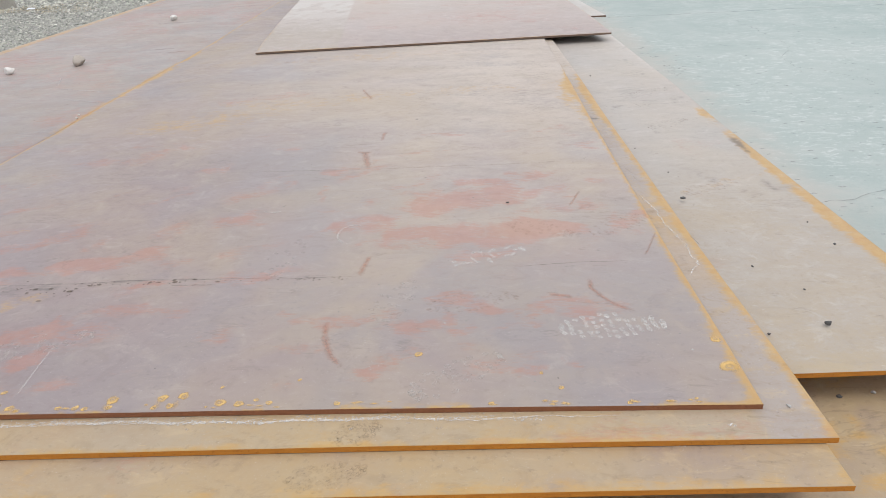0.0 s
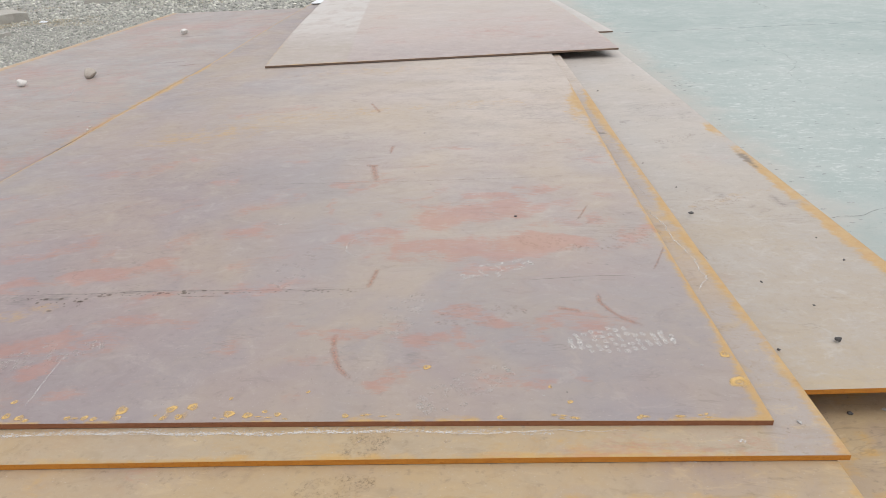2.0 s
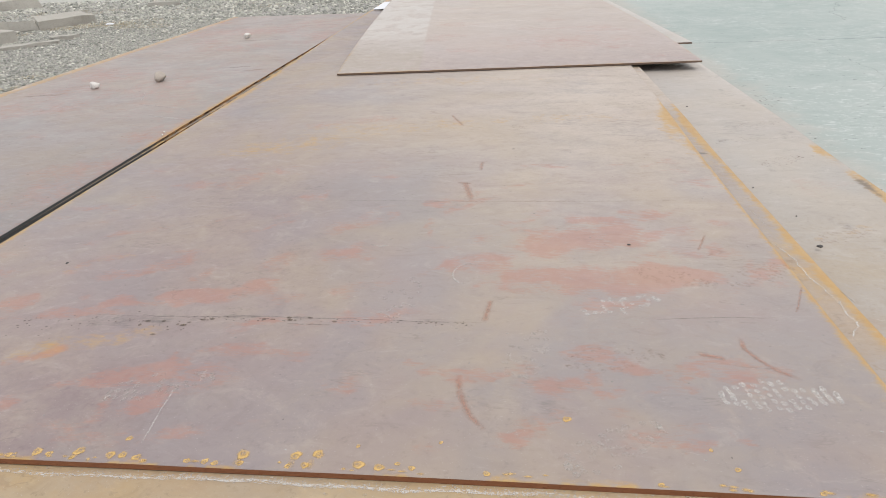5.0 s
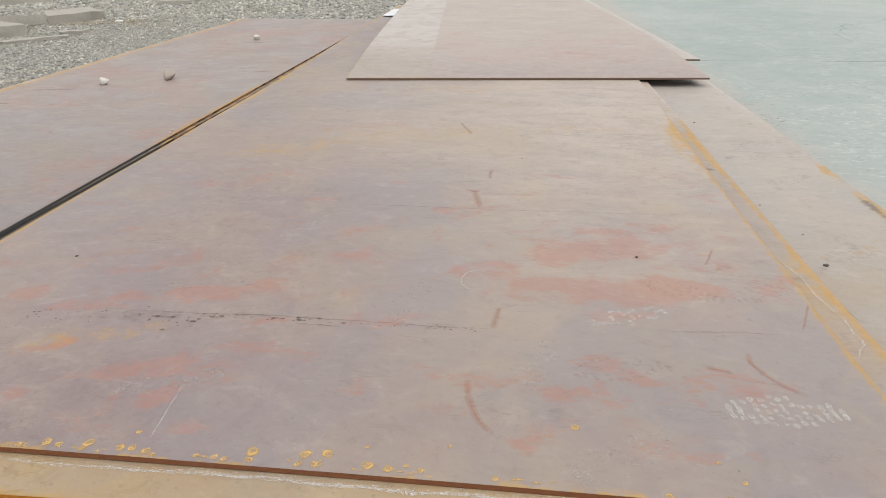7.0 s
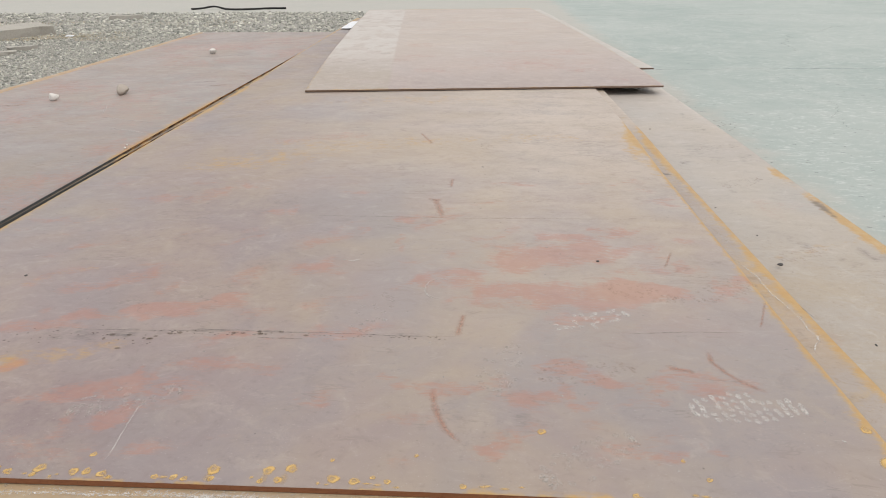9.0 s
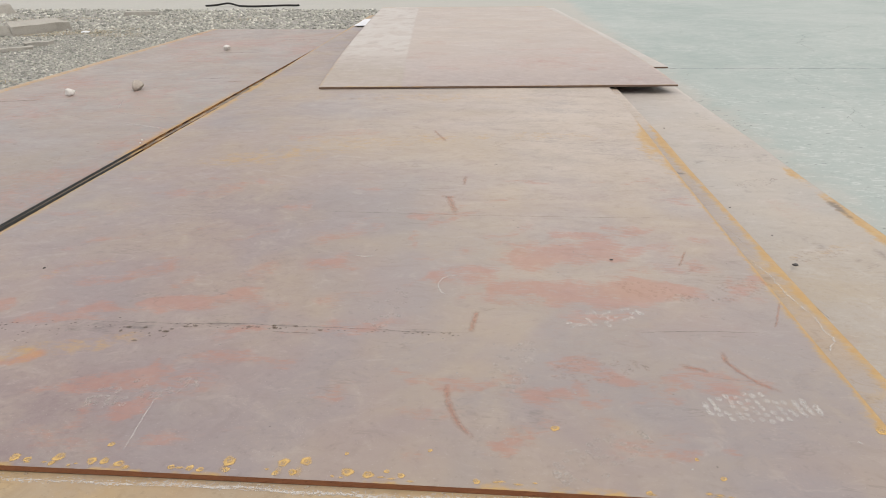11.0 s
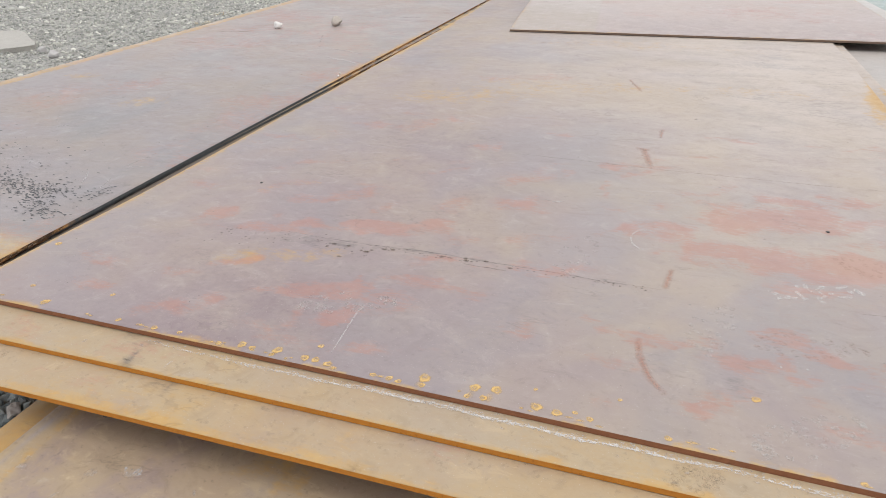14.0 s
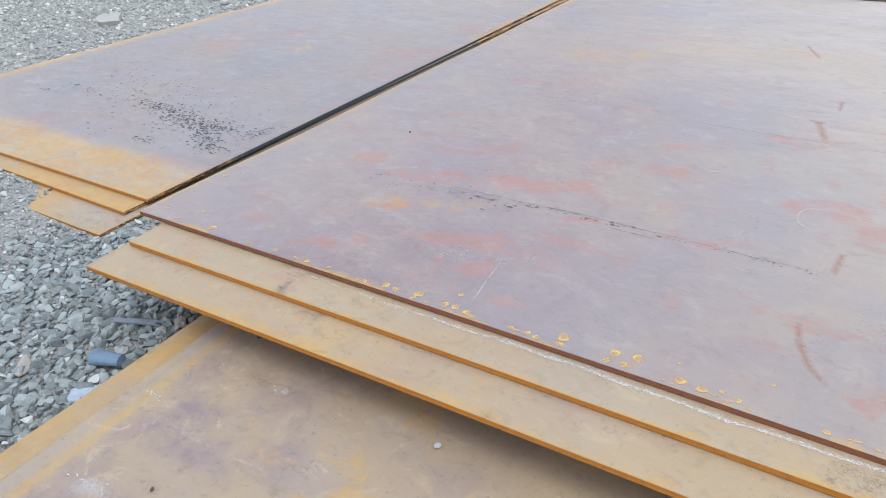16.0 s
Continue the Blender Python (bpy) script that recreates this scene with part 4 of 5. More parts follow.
def specks(plate, count, w, length, material, name, size, seed):
    rng = random.Random(seed)
    bm = bmesh.new()
    for k in range(count):
        u, v = rng.uniform(0.05, w - 0.05), rng.uniform(0.05, length)
        disc(bm, u, v, lie(plate, u, v) + 0.0005, rng.uniform(.3, 1) * size * 1.6, rng.uniform(.3, 1) * size, rng.uniform(0, 3), rng, n=6)
    tagged(part(name, bm, material, plate), kind="stuff")


def lime_dabs(plate, x, y, spread, count, seed):
    """A few white dabs splashed on a plate."""
    rng = random.Random(seed)
    bm = bmesh.new()
    for k in range(count):
        u, v = to_plate(plate, x + rng.gauss(0, spread), y + rng.gauss(0, 0.25 * spread))
        disc(bm, u, v, lie(plate, u, v) + 0.0004, rng.uniform(.002, .007), rng.uniform(.001, .003), rng.uniform(0, 3), rng, n=7, rim=0.4)
    tagged(part("lime_dab", bm, LIME, plate, "white lime dabs"), kind="stuff")


lime_dabs(step_two, -0.210, -0.079, 0.02, 26, 101)
lime_dabs(step_one, -0.100, -0.042, 0.015, 8, 102)
lime_dabs(low_plate, -2.144, -0.283, 0.016, 16, 103)
lime_dabs(low_plate, -2.305, -0.705, 0.03, 34, 104)
lime_dabs(low_plate, -2.41, -0.45, 0.02, 14, 105)
specks(top_plate, 150, 3.0, 4.4, SCRATCH, "pale_fleck", 0.004, 41)
specks(top_plate, 60, 3.0, 4.4, INK, "dark_fleck", 0.003, 42)
specks(step_one, 60, 3.0, 0.2, PALE_STUD, "pale_fleck", 0.006, 43)
specks(low_plate, 160, 3.0, 3.4, PALE_STUD, "pale_fleck", 0.012, 44)
specks(side_plate, 120, 3.0, 5, DARK_STUD, "dark_fleck", 0.01, 45)
specks(low_plate, 70, 3.0, 3.4, DARK_STUD, "dark_fleck", 0.009, 48)
specks(step_two, 60, 3.0, 0.16, DARK_STUD, "dark_fleck", 0.009, 49)
specks(left_plate, 150, 2.5, 9, PALE_STUD, "pale_fleck", 0.012, 46)
specks(cross_plate, 60, 2.9, 7, INK, "dark_fleck", 0.012, 47)
for a, b, w in (((-3.918, 1.391), (-3.825, 1.242), .005), ((-3.791, 1.507), (-3.76, 1.739), .005), ((-3.777, 1.514), (-3.671, 1.536), .006),
                ((-3.70, 1.23), (-3.74, 1.36), .004), ((-4.70, 1.946), (-4.65, 1.985), .008), ((-5.724, 1.731), (-5.48, 1.736), .006),
                ((-4.0, 4.2), (-3.6, 4.05), .02), ((-4.3, 4.6), (-3.75, 4.4), .015), ((-4.5, 5.1), (-4.35, 4.75), .012)):
    ribbon(left_plate, [a, b], w, SCRATCH, "bright_scratch", "", int(w * 1e4), 0.5, 0.002)
for y, x0, x1 in ((8.3, -4.9, -4.2), (6.3, -4.2, -3.9), (6.1, -3.9, -3.7), (5.0, -5.7, -5.3), (4.4, -5.7, -5.5), (9.8, -4.3, -3.7)):
    ribbon(left_plate, [(x0, y), (x1, y + 0.05)], 0.03, INK, "dark_scratch", "", int(y * 10), 0.8, 0.01, 0.03)
for x, y, r in ((-2.41, -.353, .014), (-2.145, -.29, .02), (-1.907, -.417, .012), (-2.318, -.719, .028), (-2.236, -.317, .016)):
    bm = bmesh.new()
    u, v = to_plate(low_plate, x, y)
    disc(bm, u, v, LIFT, r, r * 0.8, 0.4, random.Random(int(r * 1e4)))
    part("pale_stain", bm, PALE_STUD, low_plate, "pale lime stain")

# ---- stones ----
ICO = bmesh.new()
bmesh.ops.create_icosphere(ICO, subdivisions=1, radius=1.0)
ICO_V = np.array([v.co[:] for v in ICO.verts])
ICO_F = np.array([[v.index for v in f.verts] for f in ICO.faces])
ICO.free()
ICO2 = bmesh.new()
bmesh.ops.create_icosphere(ICO2, subdivisions=2, radius=1.0)
ICO2_V = np.array([v.co[:] for v in ICO2.verts])
ICO2_F = np.array([[v.index for v in f.verts] for f in ICO2.faces])
ICO2.free()


def many_stones(name, xs, ys, zs, sizes, material, seed, fine=False, label=""):
    """Loose broken stones as one mesh: each is cut by a few random planes, turned and flattened."""
    rng = np.random.default_rng(seed)
    base_v, base_f = (ICO2_V, ICO2_F) if fine else (ICO_V, ICO_F)
    n = len(xs)
    v = np.repeat(base_v[None], n, 0) * (1 + rng.uniform(-0.1, 0.1, (n, len(base_v), 1)))
    for cut in range(8 if fine else 3):
        d = rng.normal(size=(n, 3))
        d /= np.linalg.norm(d, axis=1, keepdims=True)
        reach = rng.uniform(0.32, 0.75, (n, 1))
        over = np.maximum(np.einsum("nvk,nk->nv", v, d) - reach, 0)
        v = v - over[..., None] * d[:, None, :]
    v = v * rng.uniform(0.6, 1.25, (n, 1, 3)) * np.array([1, 1, 0.75])
    a = rng.uniform(0, 6.28, n)
    b = rng.uniform(-0.6, 0.6, n)
    ca, sa, cb, sb = np.cos(a), np.sin(a), np.cos(b), np.sin(b)
    x, y, z = v[..., 0], v[..., 1] * cb[:, None] - v[..., 2] * sb[:, None], v[..., 1] * sb[:, None] + v[..., 2] * cb[:, None]
    x, y = x * ca[:, None] - y * sa[:, None], x * sa[:, None] + y * ca[:, None]
    half = np.asarray(sizes)[:, None] / 2
    p = np.stack([x * half + np.asarray(xs)[:, None], y * half + np.asarray(ys)[:, None], z * half + np.asarray(zs)[:, None]], -1)
    f = (base_f[None] + (np.arange(n) * len(base_v))[:, None, None]).reshape(-1, 3)
    ob = raw(name, p.reshape(-1, 3).tolist(), f.tolist(), material)
    return tagged(ob, label, "gravel", kind="stuff")


def scatter(x0, x1, y0, y1, gap, seed, keep=None):
    rng = np.random.default_rng(seed)
    gx, gy = np.meshgrid(np.arange(x0, x1, gap), np.arange(y0, y1, gap))
    x = gx.ravel() + rng.uniform(-0.55, 0.55, gx.size) * gap
    y = gy.ravel() + rng.uniform(-0.55, 0.55, gx.size) * gap
    if keep is not None:
        k = keep(x, y, rng)
        x, y = x[k], y[k]
    return x, y, rng


def off_plates(x, y):
    left = (x > -6.1) & (x < -3.5) & (y > 0.30)
    third = (x > -4.05) & (x < -3.5) & (y > 0.12)
    low = (x > -2.74)
    return ~(left | third | low)


def coarse_here(x, y, rng):
    """Big ballast by the stack, fines further off to the side."""
    big = 1.3 * ramp(x, -4.0, -3.3) * ramp(y, 0.5, 0.0) + 0.07
    return off_plates(x, y) & (rng.random(len(x)) < big)


x, y, rng = scatter(-5.4, -2.7, -1.4, 0.7, 0.0235, 1, coarse_here)
many_stones("ballast_stones", x, y, gravel_height(x, y) + 0.006, (0.019 + 0.046 * rng.random(len(x)) ** 1.5) * (0.65 + 0.35 * ramp(x, -3.9, -3.2)), STONES, 2, True,
            "loose grey crushed ballast stones beside the low plate")
x, y, rng = scatter(-6.5, -2.65, -4.0, -1.4, 0.05, 13, lambda x, y, r: r.random(len(x)) < 0.8)
many_stones("outer_ballast", x, y, gravel_height(x, y) + 0.004, rng.uniform(0.02, 0.06, len(x)), STONES, 14, False,
            "loose grey crushed ballast stones behind the low plate")
x, y, rng = scatter(-5.6, -2.7, -1.4, 1.0, 0.022, 3, lambda x, y, r: off_plates(x, y) & (r.random(len(x)) < 0.1 + 0.8 * ramp(x, -3.1, -3.7)))
many_stones("fine_gravel", x, y, gravel_height(x, y) + 0.001, rng.uniform(0.008, 0.024, len(x)), STONES_MID, 4, False,
            "fine pale grey gravel between the plates")
x, y, rng = scatter(-9.5, -6.0, 0.5, 12.5, 0.036, 5, lambda x, y, r: off_plates(x, y) & (r.random(len(x)) < 0.25 + 0.7 * clouds(x, y, .8, 201)))
many_stones("yard_gravel", x, y, gravel_height(x, y) + 0.004, 0.014 + 0.046 * rng.random(len(x)) ** 2, STONES_FAR, 6, False,
            "dusty grey yard gravel beside the low pile")
x, y, rng = scatter(-16, -9.5, 1, 16.5, 0.11, 7, lambda x, y, r: r.random(len(x)) < 0.2 + 0.8 * clouds(x, y, 1.0, 202))
many_stones("far_gravel", x, y, gravel_height(x, y) + 0.005, rng.uniform(0.035, 0.12, len(x)), STONES_FAR, 8, False,
            "dusty pale gravel out in the yard")
x, y, rng = scatter(-9.5, -2.3, 11.2, 16.6, 0.085, 9, lambda x, y, r: r.random(len(x)) < 0.3 + 0.7 * clouds(x, y, .9, 203))
many_stones("back_gravel", x, y, gravel_height(x, y) + 0.005, rng.uniform(0.035, 0.11, len(x)), STONES_FAR, 10, False,
            "dusty pale gravel behind the plates")


def stone(name, x, y, z, size, shape, material, label, seed, category="stone"):
    """One stone lying on something at height z: cut planes, then worn edges."""
    rng = np.random.default_rng(seed)
    bm = bmesh.new()
    bmesh.ops.create_icosphere(bm, subdivisions=3, radius=1.0)
    cuts = rng.normal(size=(7, 3))
    cuts /= np.linalg.norm(cuts, axis=1)[:, None]
    reach = rng.uniform(0.45, 0.78, 7)
    for v in bm.verts:
        p = np.array(v.co)
        for d, r in zip(cuts, reach):
            p = p - max(p @ d - r, 0) * d * 0.9
        n = 1 + 0.08 * noise.noise(Vector(p * 2.2) + Vector((seed, 0, 0)))
        v.co = Vector(p * n * np.array(shape) * size / 2)
    low = min(v.co.z for v in bm.verts)
    for v in bm.verts:
        v.co.z = max(v.co.z - low - 0.08 * size, 0) if v.co.z - low < 0.1 * size else v.co.z - low - 0.08 * size
        v.co.z = max(v.co.z, 0.0)
    for f in bm.faces:
        f.smooth = True
    ob = part(name, bm, material, None)
    ob.matrix_world = pose(x, y, z, 0, 0, 40 * seed % 360)
    return tagged(ob, label, category)


def plain_stone_material(name, one, two):
    m = Shader(name, 0.9, 0.2)
    base = m.mix(m.noise(14, 6, 0.7), one, two)
    base = m.mix(m.step(m.noise(80, 4, 0.7), 0.5, 0.7, 0, 0.4), base, tuple(0.6 * c for c in one))
    return m.done(base, None, m.noise(45, 6, 0.7), 0.01, 0.7)


WHITE_STONE = plain_stone_material("white_quartz_stone", (0.62, 0.60, 0.57), (0.75, 0.73, 0.70))
BROWN_STONE = plain_stone_material("brownish_field_stone", (0.36, 0.32, 0.28), (0.5, 0.45, 0.40))
DARK_STONE = plain_stone_material("dark_pebble", (0.07, 0.07, 0.07), (0.14, 0.13, 0.125))
GREY_STONE = plain_stone_material("grey_pebble", (0.36, 0.35, 0.34), (0.5, 0.48, 0.46))
stone("stone", -5.15, 5.31, 0.04, 0.11, (1.1, 0.8, 0.75), WHITE_STONE, "white angular stone lying on the low plate", 1)
stone("stone", -4.61, 5.62, 0.04, 0.145, (1.15, 0.8, 0.8), BROWN_STONE, "brownish grey stone lying on the low plate", 2)
stone("stone", -4.77, 8.57, 0.04, 0.13, (1.2, 0.8, 0.65), WHITE_STONE, "pale stone lying on the low plate", 3)
stone("pebble", -3.575, 3.60, 0.04, 0.022, (1.2, .9, .7), WHITE_STONE, "small white crumb on the low plate's edge", 61, "pebble")
stone("pebble", -3.60, 3.68, 0.04, 0.018, (1.2, .9, .7), WHITE_STONE, "small white crumb on the low plate's edge", 62, "pebble")
stone("pebble", 0.20, 1.31, ZA - 0.056, 0.019, (1.2, .9, .7), DARK_STONE, "small dark pebble on the grey plate", 4, "pebble")
stone("pebble", 0.34, 0.40, ZA - 0.056, 0.02, (1.1, .9, .8), DARK_STONE, "small dark pebble on the grey plate", 5, "pebble")
stone("pebble", -1.706, -0.248, LOW, 0.019, (1, .9, .9), GREY_STONE, "grey pebble on the low rusty plate", 6, "pebble")
stone("pebble", 0.304, 0.215, LOW, 0.014, (1.2, .9, .8), DARK_STONE, "small dark pebble on the low rusty plate", 63, "pebble")
stone("pebble", 0.399, 0.229, LOW, 0.014, (1.2, .9, .8), GREY_STONE, "small grey pebble on the low rusty plate", 64, "pebble")
stone("pebble", -2.344, -0.152, LOW, 0.016, (1.2, .9, .8), DARK_STONE, "dark pebble by the stack on the low plate", 65, "pebble")
stone("pebble", -2.178, -0.647, LOW, 0.010, (1.2, .9, .8), DARK_STONE, "tiny dark pebble on the low rusty plate", 66, "pebble")
stone("pebble", 0.063, 0.02, ZA - 0.018, 0.012, (1.2, .9, .6), GREY_STONE, "pale pebble on the plate border", 7, "pebble")
for k, (px, py) in enumerate(((0.58, 1.06), (0.26, 0.74), (0.19, 3.44), (0.15, 1.93), (0.22, 1.60), (0.59, 0.88), (0.36, 0.59), (0.16, 0.36))):
    stone("pebble", px, py, ZA - 0.056, 0.008 + 0.002 * (k % 3), (1.3, .8, .6), DARK_STONE, "tiny dark pebble on the grey plate", 20 + k, "pebble")
for k, (px, py) in enumerate(((-0.51, 1.22), (-1.55, 0.29), (-2.6, 1.02))):
    stone("pebble", px, py, ZA - 0.012, 0.012, (1.3, .8, .6), DARK_STONE, "tiny dark pebble on the top plate", 40 + k, "pebble")
stone("stone", -6.81, 3.82, GROUND + 0.01, 0.11, (1, .9, .8), GREY_STONE, "pale stone in the gravel", 51)
stone("stone", -6.6, 3.72, GROUND + 0.01, 0.12, (1, .9, .8), GREY_STONE, "pale stone in the gravel", 52)
stone("stone", -3.03, -0.48, GROUND + 0.012, 0.065, (1.5, .8, .7), BROWN_STONE, "tan oblong stone in the ballast", 53)
stone("stone", -3.02, 0.0, GROUND + 0.012, 0.11, (1.2, .9, .7), GREY_STONE, "pale stone in the ballast", 54)


def scale_flakes():
    """Black flakes of loose scale strewn on the low pile's top plate."""
    rng = random.Random(61)
    verts, faces = [], []
    # across, along, spread both ways, count
    clumps = [(-4.55, 1.22, .14, .03, 90), (-4.40, 1.20, .12, .035, 80), (-4.12, 1.14, .15, .06, 170), (-4.0, 1.1, .12, .05, 150), (-3.86, 1.13, .09, .04, 70),
              (-3.84, 1.0, .09, .03, 60), (-3.78, 0.93, .08, .03, 80), (-4.12, .84, .06, .015, 24), (-5.45, 1.12, .1, .02, 26), (-5.2, 1.24, .14, .03, 30),
              (-5.2, 1.62, .25, .12, 50), (-4.7, 1.4, .35, .16, 90), (-4.3, 1.2, .4, .2, 110), (-3.66, 1.15, .04, .05, 40)]
    for mx, my, wide, deep, count in clumps:
        for k in range(count):
            cx = rng.gauss(0, wide)
            px, py = mx + cx, my + rng.gauss(0, deep) - 0.12 * cx
            if px > -3.57 or px < -5.95 or py < 0.45:
                continue
            r = rng.uniform(0.0014, 0.0050)
            first, n, z = len(verts), 5, 0.0405 + rng.uniform(0.0, 0.0015)
            for q in range(n):
                a = 6.283 * q / n + rng.uniform(-0.4, 0.4)
                verts.append((px + 2.2 * r * math.cos(a) + 0.4 * r * math.sin(a), py + 0.9 * r * math.sin(a), z + rng.uniform(0, 0.002)))
            verts.append((px, py, z + 0.002))
            for q in range(n):
                faces.append((first + q, first + (q + 1) % n, first + n))
    ob = raw("scale_flakes", verts, faces, flat_material("black_scale_flake", (0.07, 0.073, 0.078), (0.17, 0.17, 0.17)))
    tagged(ob, "black loose scale flakes strewn on the low plate", "debris", kind="stuff")


scale_flakes()

# ---- broken kerbs and slabs out on the gravel ----
SLAB = plain_stone_material("weathered_kerb_concrete", (0.34, 0.325, 0.29), (0.48, 0.46, 0.42))


def slab(x, y, length, width, height, turn, tilt, label, seed, z=GROUND):
    rng = random.Random(seed)
    bm = bmesh.new()
    bmesh.ops.create_cube(bm, size=1.0)
    bmesh.ops.scale(bm, vec=(length, width, height), verts=bm.verts)
    bmesh.ops.subdivide_edges(bm, edges=bm.edges[:], cuts=5, use_grid_fill=True)
    for v in bm.verts:
        end = 1.0 if abs(v.co.x) > 0.45 * length else 0.35
        off = noise.noise(v.co * 2.5 + Vector((seed * 3.1, 0, 0)))
        v.co += Vector((off * 0.22 * end, noise.noise(v.co * 2.6 + Vector((0, seed, 0))) * 0.07, noise.noise(v.co * 4 + Vector((0, 0, seed))) * 0.02))
    bmesh.ops.bevel(bm, geom=[e for e in bm.edges if e.calc_face_angle(0) > 0.9], offset=0.012, segments=1)
    ob = part("concrete_slab", bm, SLAB, None)
    ob.matrix_world = pose(x, y, z + height / 2 + 0.005, tilt, 0, turn)
    return tagged(ob, label, "slab", "broken slabs on the gravel")


slab(-9.25, 11.15, 1.05, 0.34, 0.2, 66, 10, "broken grey concrete kerb lying tilted in the gravel", 1)
slab(-9.85, 10.5, 0.85, 0.34, 0.17, 28, -8, "broken grey concrete kerb lying in the gravel", 2)
slab(-9.2, 8.95, 0.6, 0.4, 0.2, 58, 5, "grey concrete block lying in the gravel", 3)
slab(-13.1, 14.5, 1.6, 0.45, 0.22, 55, 0, "long grey concrete beam lying on the gravel", 4)
slab(-8.35, 8.6, 1.0, 0.2, 0.05, 52, 0, "pale concrete slab sunk flat in the gravel", 5)
slab(-8.12, 9.4, 0.34, 0.2, 0.07, 40, 6, "short broken concrete slab in the gravel", 6)
slab(-7.55, 4.1, 1.2, 0.3, 0.05, -36, 2, "pale flat concrete slab sunk in the gravel", 7)
slab(-7.0, 2.7, 0.45, 0.22, 0.05, -30, 0, "pale flat concrete slab sunk in the gravel", 8)
slab(-8.9, 7.9, 0.7, 0.2, 0.06, 50, 0, "pale concrete slab sunk flat in the gravel", 9)
slab(-9.0, 14.5, 0.5, 0.25, 0.1, 10, 0, "dark broken slab on the far gravel", 10)


def dry_grass(x, y, spread, count, seed):
    rng = random.Random(seed)
    verts, faces = [], []
    for k in range(2 * count):
        a, r = rng.uniform(0, 6.28), spread * math.sqrt(rng.random())
        px, py = x + r * math.cos(a) * 1.8, y + r * math.sin(a)
        h, b, w = rng.uniform(0.01, 0.045), rng.uniform(0, 6.28), rng.uniform(0.002, 0.006)
        lean = rng.uniform(2.0, 5.5) * h
        z0 = GROUND + 0.005
        n = len(verts)
        cx, sx = math.cos(b), math.sin(b)
        verts += [(px - w * sx, py + w * cx, z0), (px + w * sx, py - w * cx, z0),
                  (px + 0.5 * lean * cx + w * sx, py + 0.5 * lean * sx - w * cx, z0 + 0.75 * h),
                  (px + 0.5 * lean * cx - w * sx, py + 0.5 * lean * sx + w * cx, z0 + 0.75 * h), (px + lean * cx, py + lean * sx, z0 + 0.8 * h)]
        faces += [(n, n + 1, n + 2, n + 3), (n + 3, n + 2, n + 4)]
    ob = raw("dry_grass", verts, faces, STRAW)
    tagged(ob, "tuft of dry straw-coloured grass in the gravel", "grass", kind="stuff")


STRAW = stone_material("dry_straw", (0.34, 0.29, 0.20), (0.55, 0.48, 0.35), (0.62, 0.56, 0.44))
for k, (gx, gy, spread, count) in enumerate(((-8.5, 11.1, .35, 260), (-8.9, 10.7, .25, 150), (-9.6, 9.9, .3, 160), (-7.5, 10.7, .3, 140), (-8.0, 11.4, .4, 160),
                                             (-6.5, 6.2, .07, 26), (-6.3, 5.6, .06, 20), (-10.5, 13.5, .6, 240), (-12.5, 13.0, .8, 300), (-7.0, 13.5, .8, 220))):
    dry_grass(gx, gy, spread, count, 70 + k)

# ---- odds and ends ----
SCRAP_BLUE = plain_stone_material("faded_blue_plastic", (0.16, 0.23, 0.31), (0.24, 0.32, 0.41))
FOAM = plain_stone_material("pale_blue_foam", (0.34, 0.41, 0.48), (0.52, 0.58, 0.64))
STEEL_SCRAP = plain_stone_material("dull_steel_strip", (0.20, 0.22, 0.25), (0.32, 0.34, 0.37))
RUBBER = plain_stone_material("black_rubber", (0.02, 0.02, 0.02), (0.05, 0.05, 0.05))
PAPER = plain_stone_material("white_plastic_sheet", (0.68, 0.70, 0.74), (0.78, 0.80, 0.83))


def crumpled(name, x, y, z, length, width, height, turn, material, label, category, seed, tilt=0):
    """A bent scrap: a small grid with thickness, folded by noise."""
    bm = bmesh.new()
    bmesh.ops.create_grid(bm, x_segments=12, y_segments=8, size=0.5)
    for v in bm.verts:
        p = Vector((v.co.x * length, v.co.y * width, 0))
        d = noise.noise(v.co * 2.6 + Vector((seed, seed, 0)))
        arch = 1 - (2 * v.co.y) ** 2
        p.z = height * (0.55 * arch + 0.5 * d) + height * 0.25
        p.x += 0.12 * length * noise.noise(v.co * 3 + Vector((0, seed, 2)))
        v.co = p
    low = min(v.co.z for v in bm.verts)
    for v in bm.verts:
        v.co.z -= low
    top = bmesh.ops.extrude_face_region(bm, geom=bm.faces[:])
    for e in top["geom"]:
        if isinstance(e, bmesh.types.BMVert):
            e.co.z += 0.006
    bmesh.ops.recalc_face_normals(bm, faces=bm.faces[:])
    ob = part(name, bm, material, None)
    ob.matrix_world = pose(x, y, z, tilt, 0, turn)
    return tagged(ob, label, category)


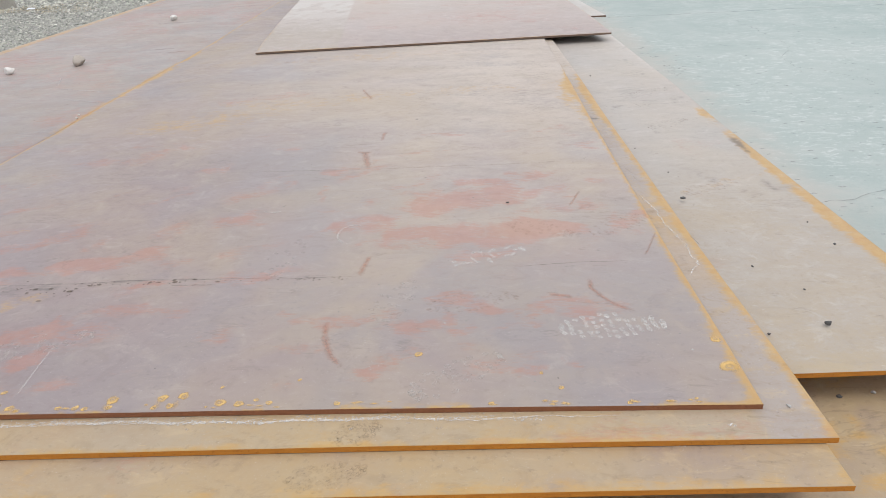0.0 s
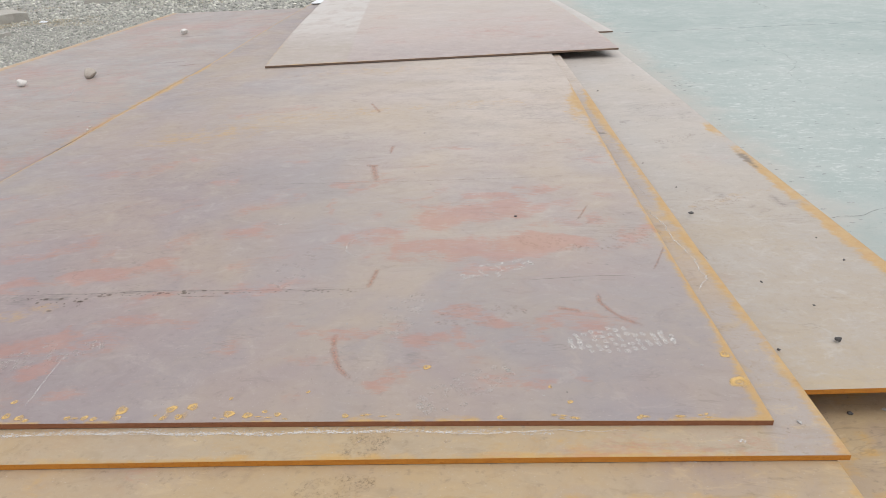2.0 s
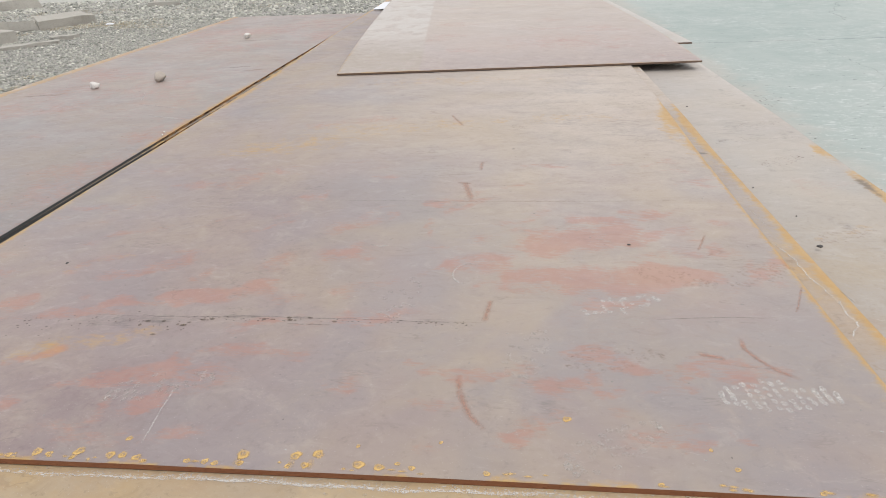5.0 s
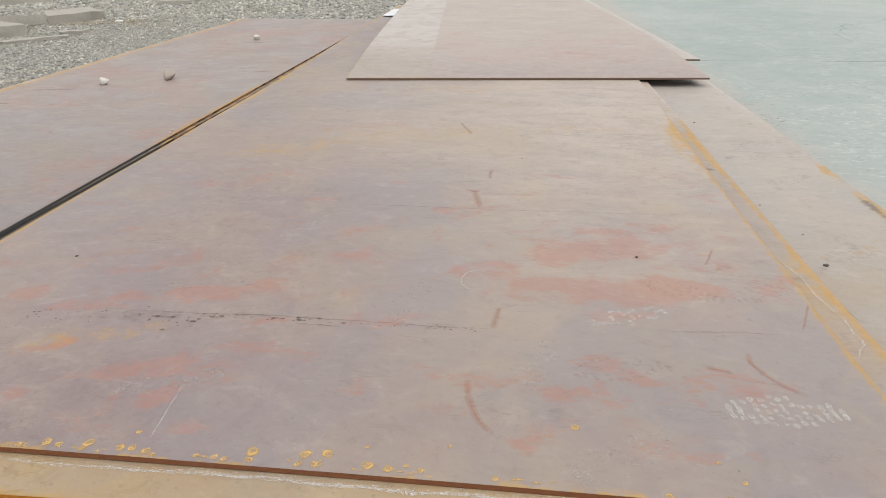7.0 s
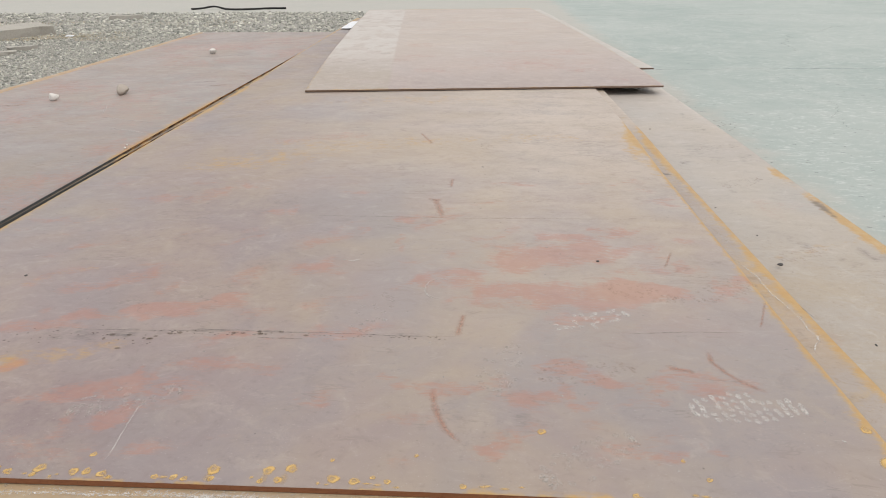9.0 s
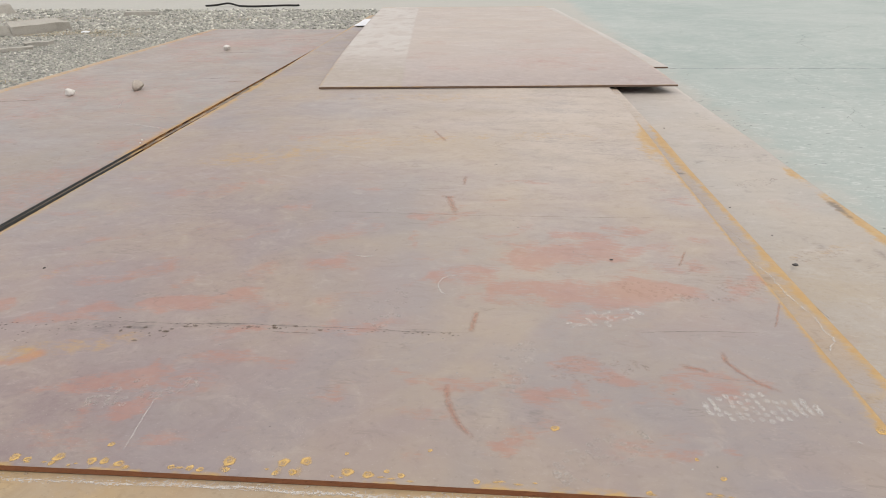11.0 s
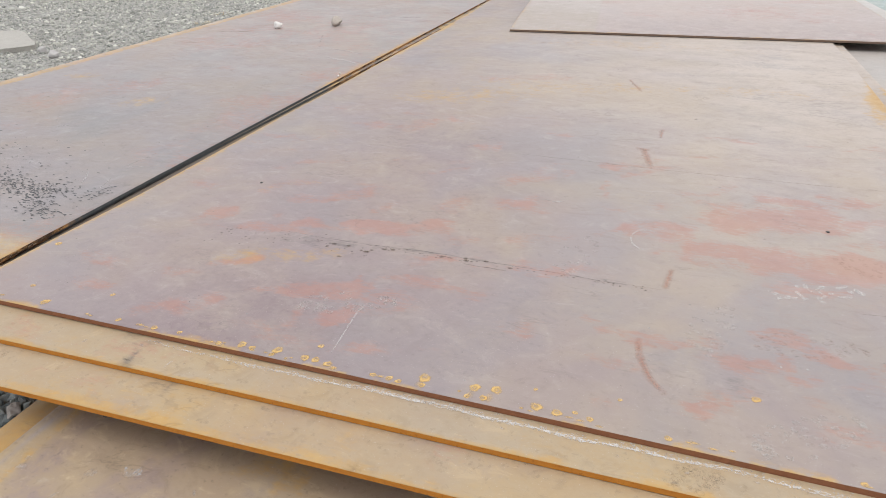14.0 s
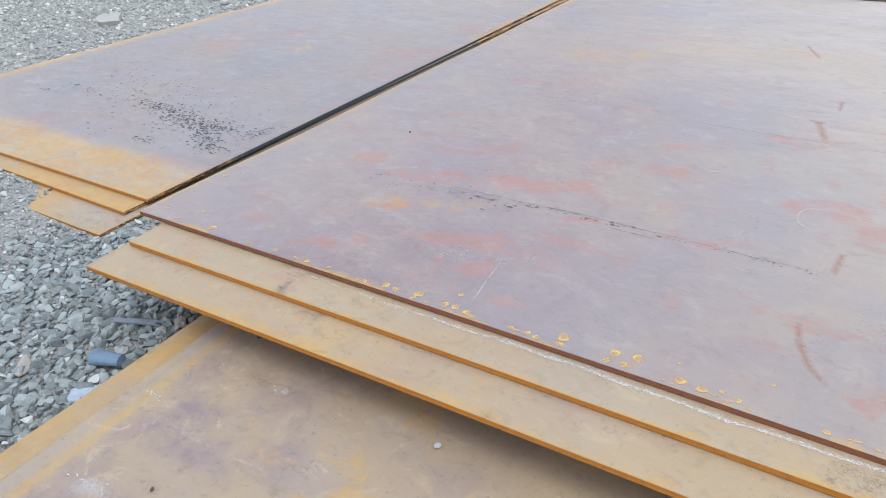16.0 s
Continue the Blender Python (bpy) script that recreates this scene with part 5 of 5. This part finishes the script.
def cup(x, y, z, turn):
    """A crushed plastic cup lying on its side, open at one end, with a lip."""
    n, rings = 18, ((0.0, 0.020), (0.004, 0.024), (0.05, 0.027), (0.095, 0.031), (0.098, 0.034), (0.102, 0.034), (0.103, 0.030), (0.06, 0.025), (0.01, 0.021))
    bm = bmesh.new()
    loops = []
    for a, r in rings:
        loop = []
        for k in range(n):
            t = 2 * math.pi * k / n
            dent = 1 - 0.25 * max(0, math.sin(t)) * math.sin(a * 30)
            loop.append(bm.verts.new((a, r * math.cos(t), 0.78 * r * math.sin(t) * dent + 0.024)))
        loops.append(loop)
    for p, q in zip(loops, loops[1:]):
        for k in range(n):
            bm.faces.new((p[k], p[(k + 1) % n], q[(k + 1) % n], q[k])).smooth = True
    bm.faces.new(loops[0])
    bm.faces.new(loops[-1])
    ob = part("plastic_cup", bm, SCRAP_BLUE, None)
    ob.matrix_world = pose(x, y, z, 8, 4, turn) @ Matrix.Scale(0.93, 4)
    return tagged(ob, "crushed faded blue plastic cup lying on the ballast", "cup")


cup(-2.75, -0.335, 0.0, 195)
crumpled("foam_scrap", -2.725, -0.438, -0.012, 0.13, 0.065, 0.02, 35, FOAM, "pale blue foam scrap on the ballast", "scrap", 5)
crumpled("steel_strip", -2.893, -0.175, 0.004, 0.17, 0.022, 0.004, 22, STEEL_SCRAP, "dull grey steel strip on the ballast", "scrap", 7)
crumpled("wood_chip", -2.762, -0.11, 0.0, 0.06, 0.035, 0.008, -40, BROWN_STONE, "brown wood chip beside the low plate", "scrap", 9)
crumpled("plastic_sheet", -2.86, 9.4, ZA + 0.042, 0.24, 1.0, 0.008, 0, PAPER, "white plastic sheet lying on the plate's far border", "sheet", 11)
crumpled("plastic_scrap", -8.35, 11.08, GROUND + 0.02, 0.13, 0.09, 0.03, 20, PAPER, "white plastic scrap in the gravel", "scrap", 13)


def cable():
    c = bpy.data.curves.new("cable", "CURVE")
    c.dimensions, c.bevel_depth, c.bevel_resolution = "3D", 0.024, 3
    sp = c.splines.new("POLY")
    sp.points.add(39)
    for k, p in enumerate(sp.points):
        f = k / 39
        p.co = (-8.6 + 2.5 * f, 17.2 + 0.18 * math.sin(f * 9), GROUND + 0.03 + 0.05 * max(0, math.sin(f * 7)) ** 4, 1)
    c.materials.append(RUBBER)
    tagged(new("cable", c), "black rubber cable lying at the gravel's edge", "cable")


cable()

# ---- timber bearers that carry the stack ----
TIMBER = plain_stone_material("grey_timber", (0.16, 0.12, 0.085), (0.26, 0.20, 0.14))


def bearer(y, bottom, top):
    bm = bmesh.new()
    bmesh.ops.create_cube(bm, size=1.0)
    bmesh.ops.scale(bm, vec=(2.5, 0.16, top - bottom), verts=bm.verts)
    bmesh.ops.bevel(bm, geom=bm.edges[:], offset=0.012, segments=2)
    ob = part("timber_bearer", bm, TIMBER, None)
    ob.matrix_world = pose(-1.0, y, (top + bottom) / 2)
    tagged(ob, "squared timber bearer carrying the plate stack", "timber", "bearers under the stack")


bearer(5.3, LOW, ZA - 0.072)
bearer(8.2, GROUND, ZA - 0.072)
bearer(10.6, GROUND, ZA - 0.072)
bearer(-2.4, GROUND, LOW - 0.034)
bearer(2.2, GROUND, LOW - 0.034)
bearer(5.0, GROUND, LOW - 0.034)

# ---- cracks and chips in the concrete ----
CRACK = flat_material("crack_dirt", (0.07, 0.075, 0.07), (0.14, 0.145, 0.14), 30, alpha=(0.3, 0.55, 0.7))
CHIP = flat_material("pale_chip", (0.46, 0.49, 0.47), (0.58, 0.60, 0.58), 60, alpha=(0.35, 0.6, 0.7))


def crack(points, width, seed, wander=0.02, name="crack", material=CRACK):
    rng = random.Random(seed)
    bm = bmesh.new()
    last, drift = None, 0.0
    fade = bm.verts.layers.float.new("fade")
    spots = [Vector(p) for p in points]
    for a, b in zip(spots, spots[1:]):
        n = max(3, int((b - a).length / 0.05))
        side = Vector((-(b - a).y, (b - a).x)).normalized()
        for k in range(n + 1):
            drift = 0.9 * drift + rng.uniform(-wander, wander)
            p = a.lerp(b, k / n) + side * drift
            w = width / 2 * rng.uniform(0.3, 1.5)
            pair = [bm.verts.new((p.x + side.x * w, p.y + side.y * w, GROUND + 0.004)), bm.verts.new((p.x - side.x * w, p.y - side.y * w, GROUND + 0.004))]
            pair[0][fade] = pair[1][fade] = 1.0
            if last:
                bm.faces.new((last[0], last[1], pair[1], pair[0]))
            last = pair
    part(name, bm, material, ground)


crack([(0.9, 7.62), (4.5, 7.75), (12, 8.05)], 0.012, 1, 0.004, "joint")
crack([(0.9, 15.2), (12, 15.6)], 0.014, 6, 0.004, "joint")
crack([(2.55, 7.6), (2.45, 6.4), (2.4, 5.7), (2.2, 4.7), (2.5, 4.0)], 0.0028, 2, 0.03)
crack([(1.0, 1.83), (1.42, 1.94), (2.2, 2.3)], 0.004, 3, 0.02)
crack([(3.6, 9.2), (4.4, 11.5), (6.5, 13)], 0.008, 4, 0.05)


def concrete_chips():
    rng = random.Random(81)
    for name, material, count, low, high, label in (("pale_chips", CHIP, 1500, .003, .014, "pale chips worn into the concrete"),
                                                    ("dark_bits", DARK_STONE, 200, .003, .008, "dark bits of grit on the concrete")):
        bm = bmesh.new()
        for k in range(count):
            f = rng.random()
            px, py = 0.85 + 7 * rng.random() ** 1.5, 0.8 + 15 * f ** 1.3
            r = rng.uniform(low, high)
            disc(bm, px, py, GROUND + (0.003 if name == "pale_chips" else 0.006), r * 1.7, r * 0.7, rng.uniform(-0.3, 0.3), rng, n=6)
        if name == "dark_bits":
            for k in range(18):
                disc(bm, 1.15 + rng.gauss(0, .06), 4.65 + rng.gauss(0, .12), GROUND + 0.006, rng.uniform(.004, .012), rng.uniform(.003, .007), 0, rng, n=6)
        tagged(part(name, bm, material, None), label, "grit", kind="stuff")


concrete_chips()
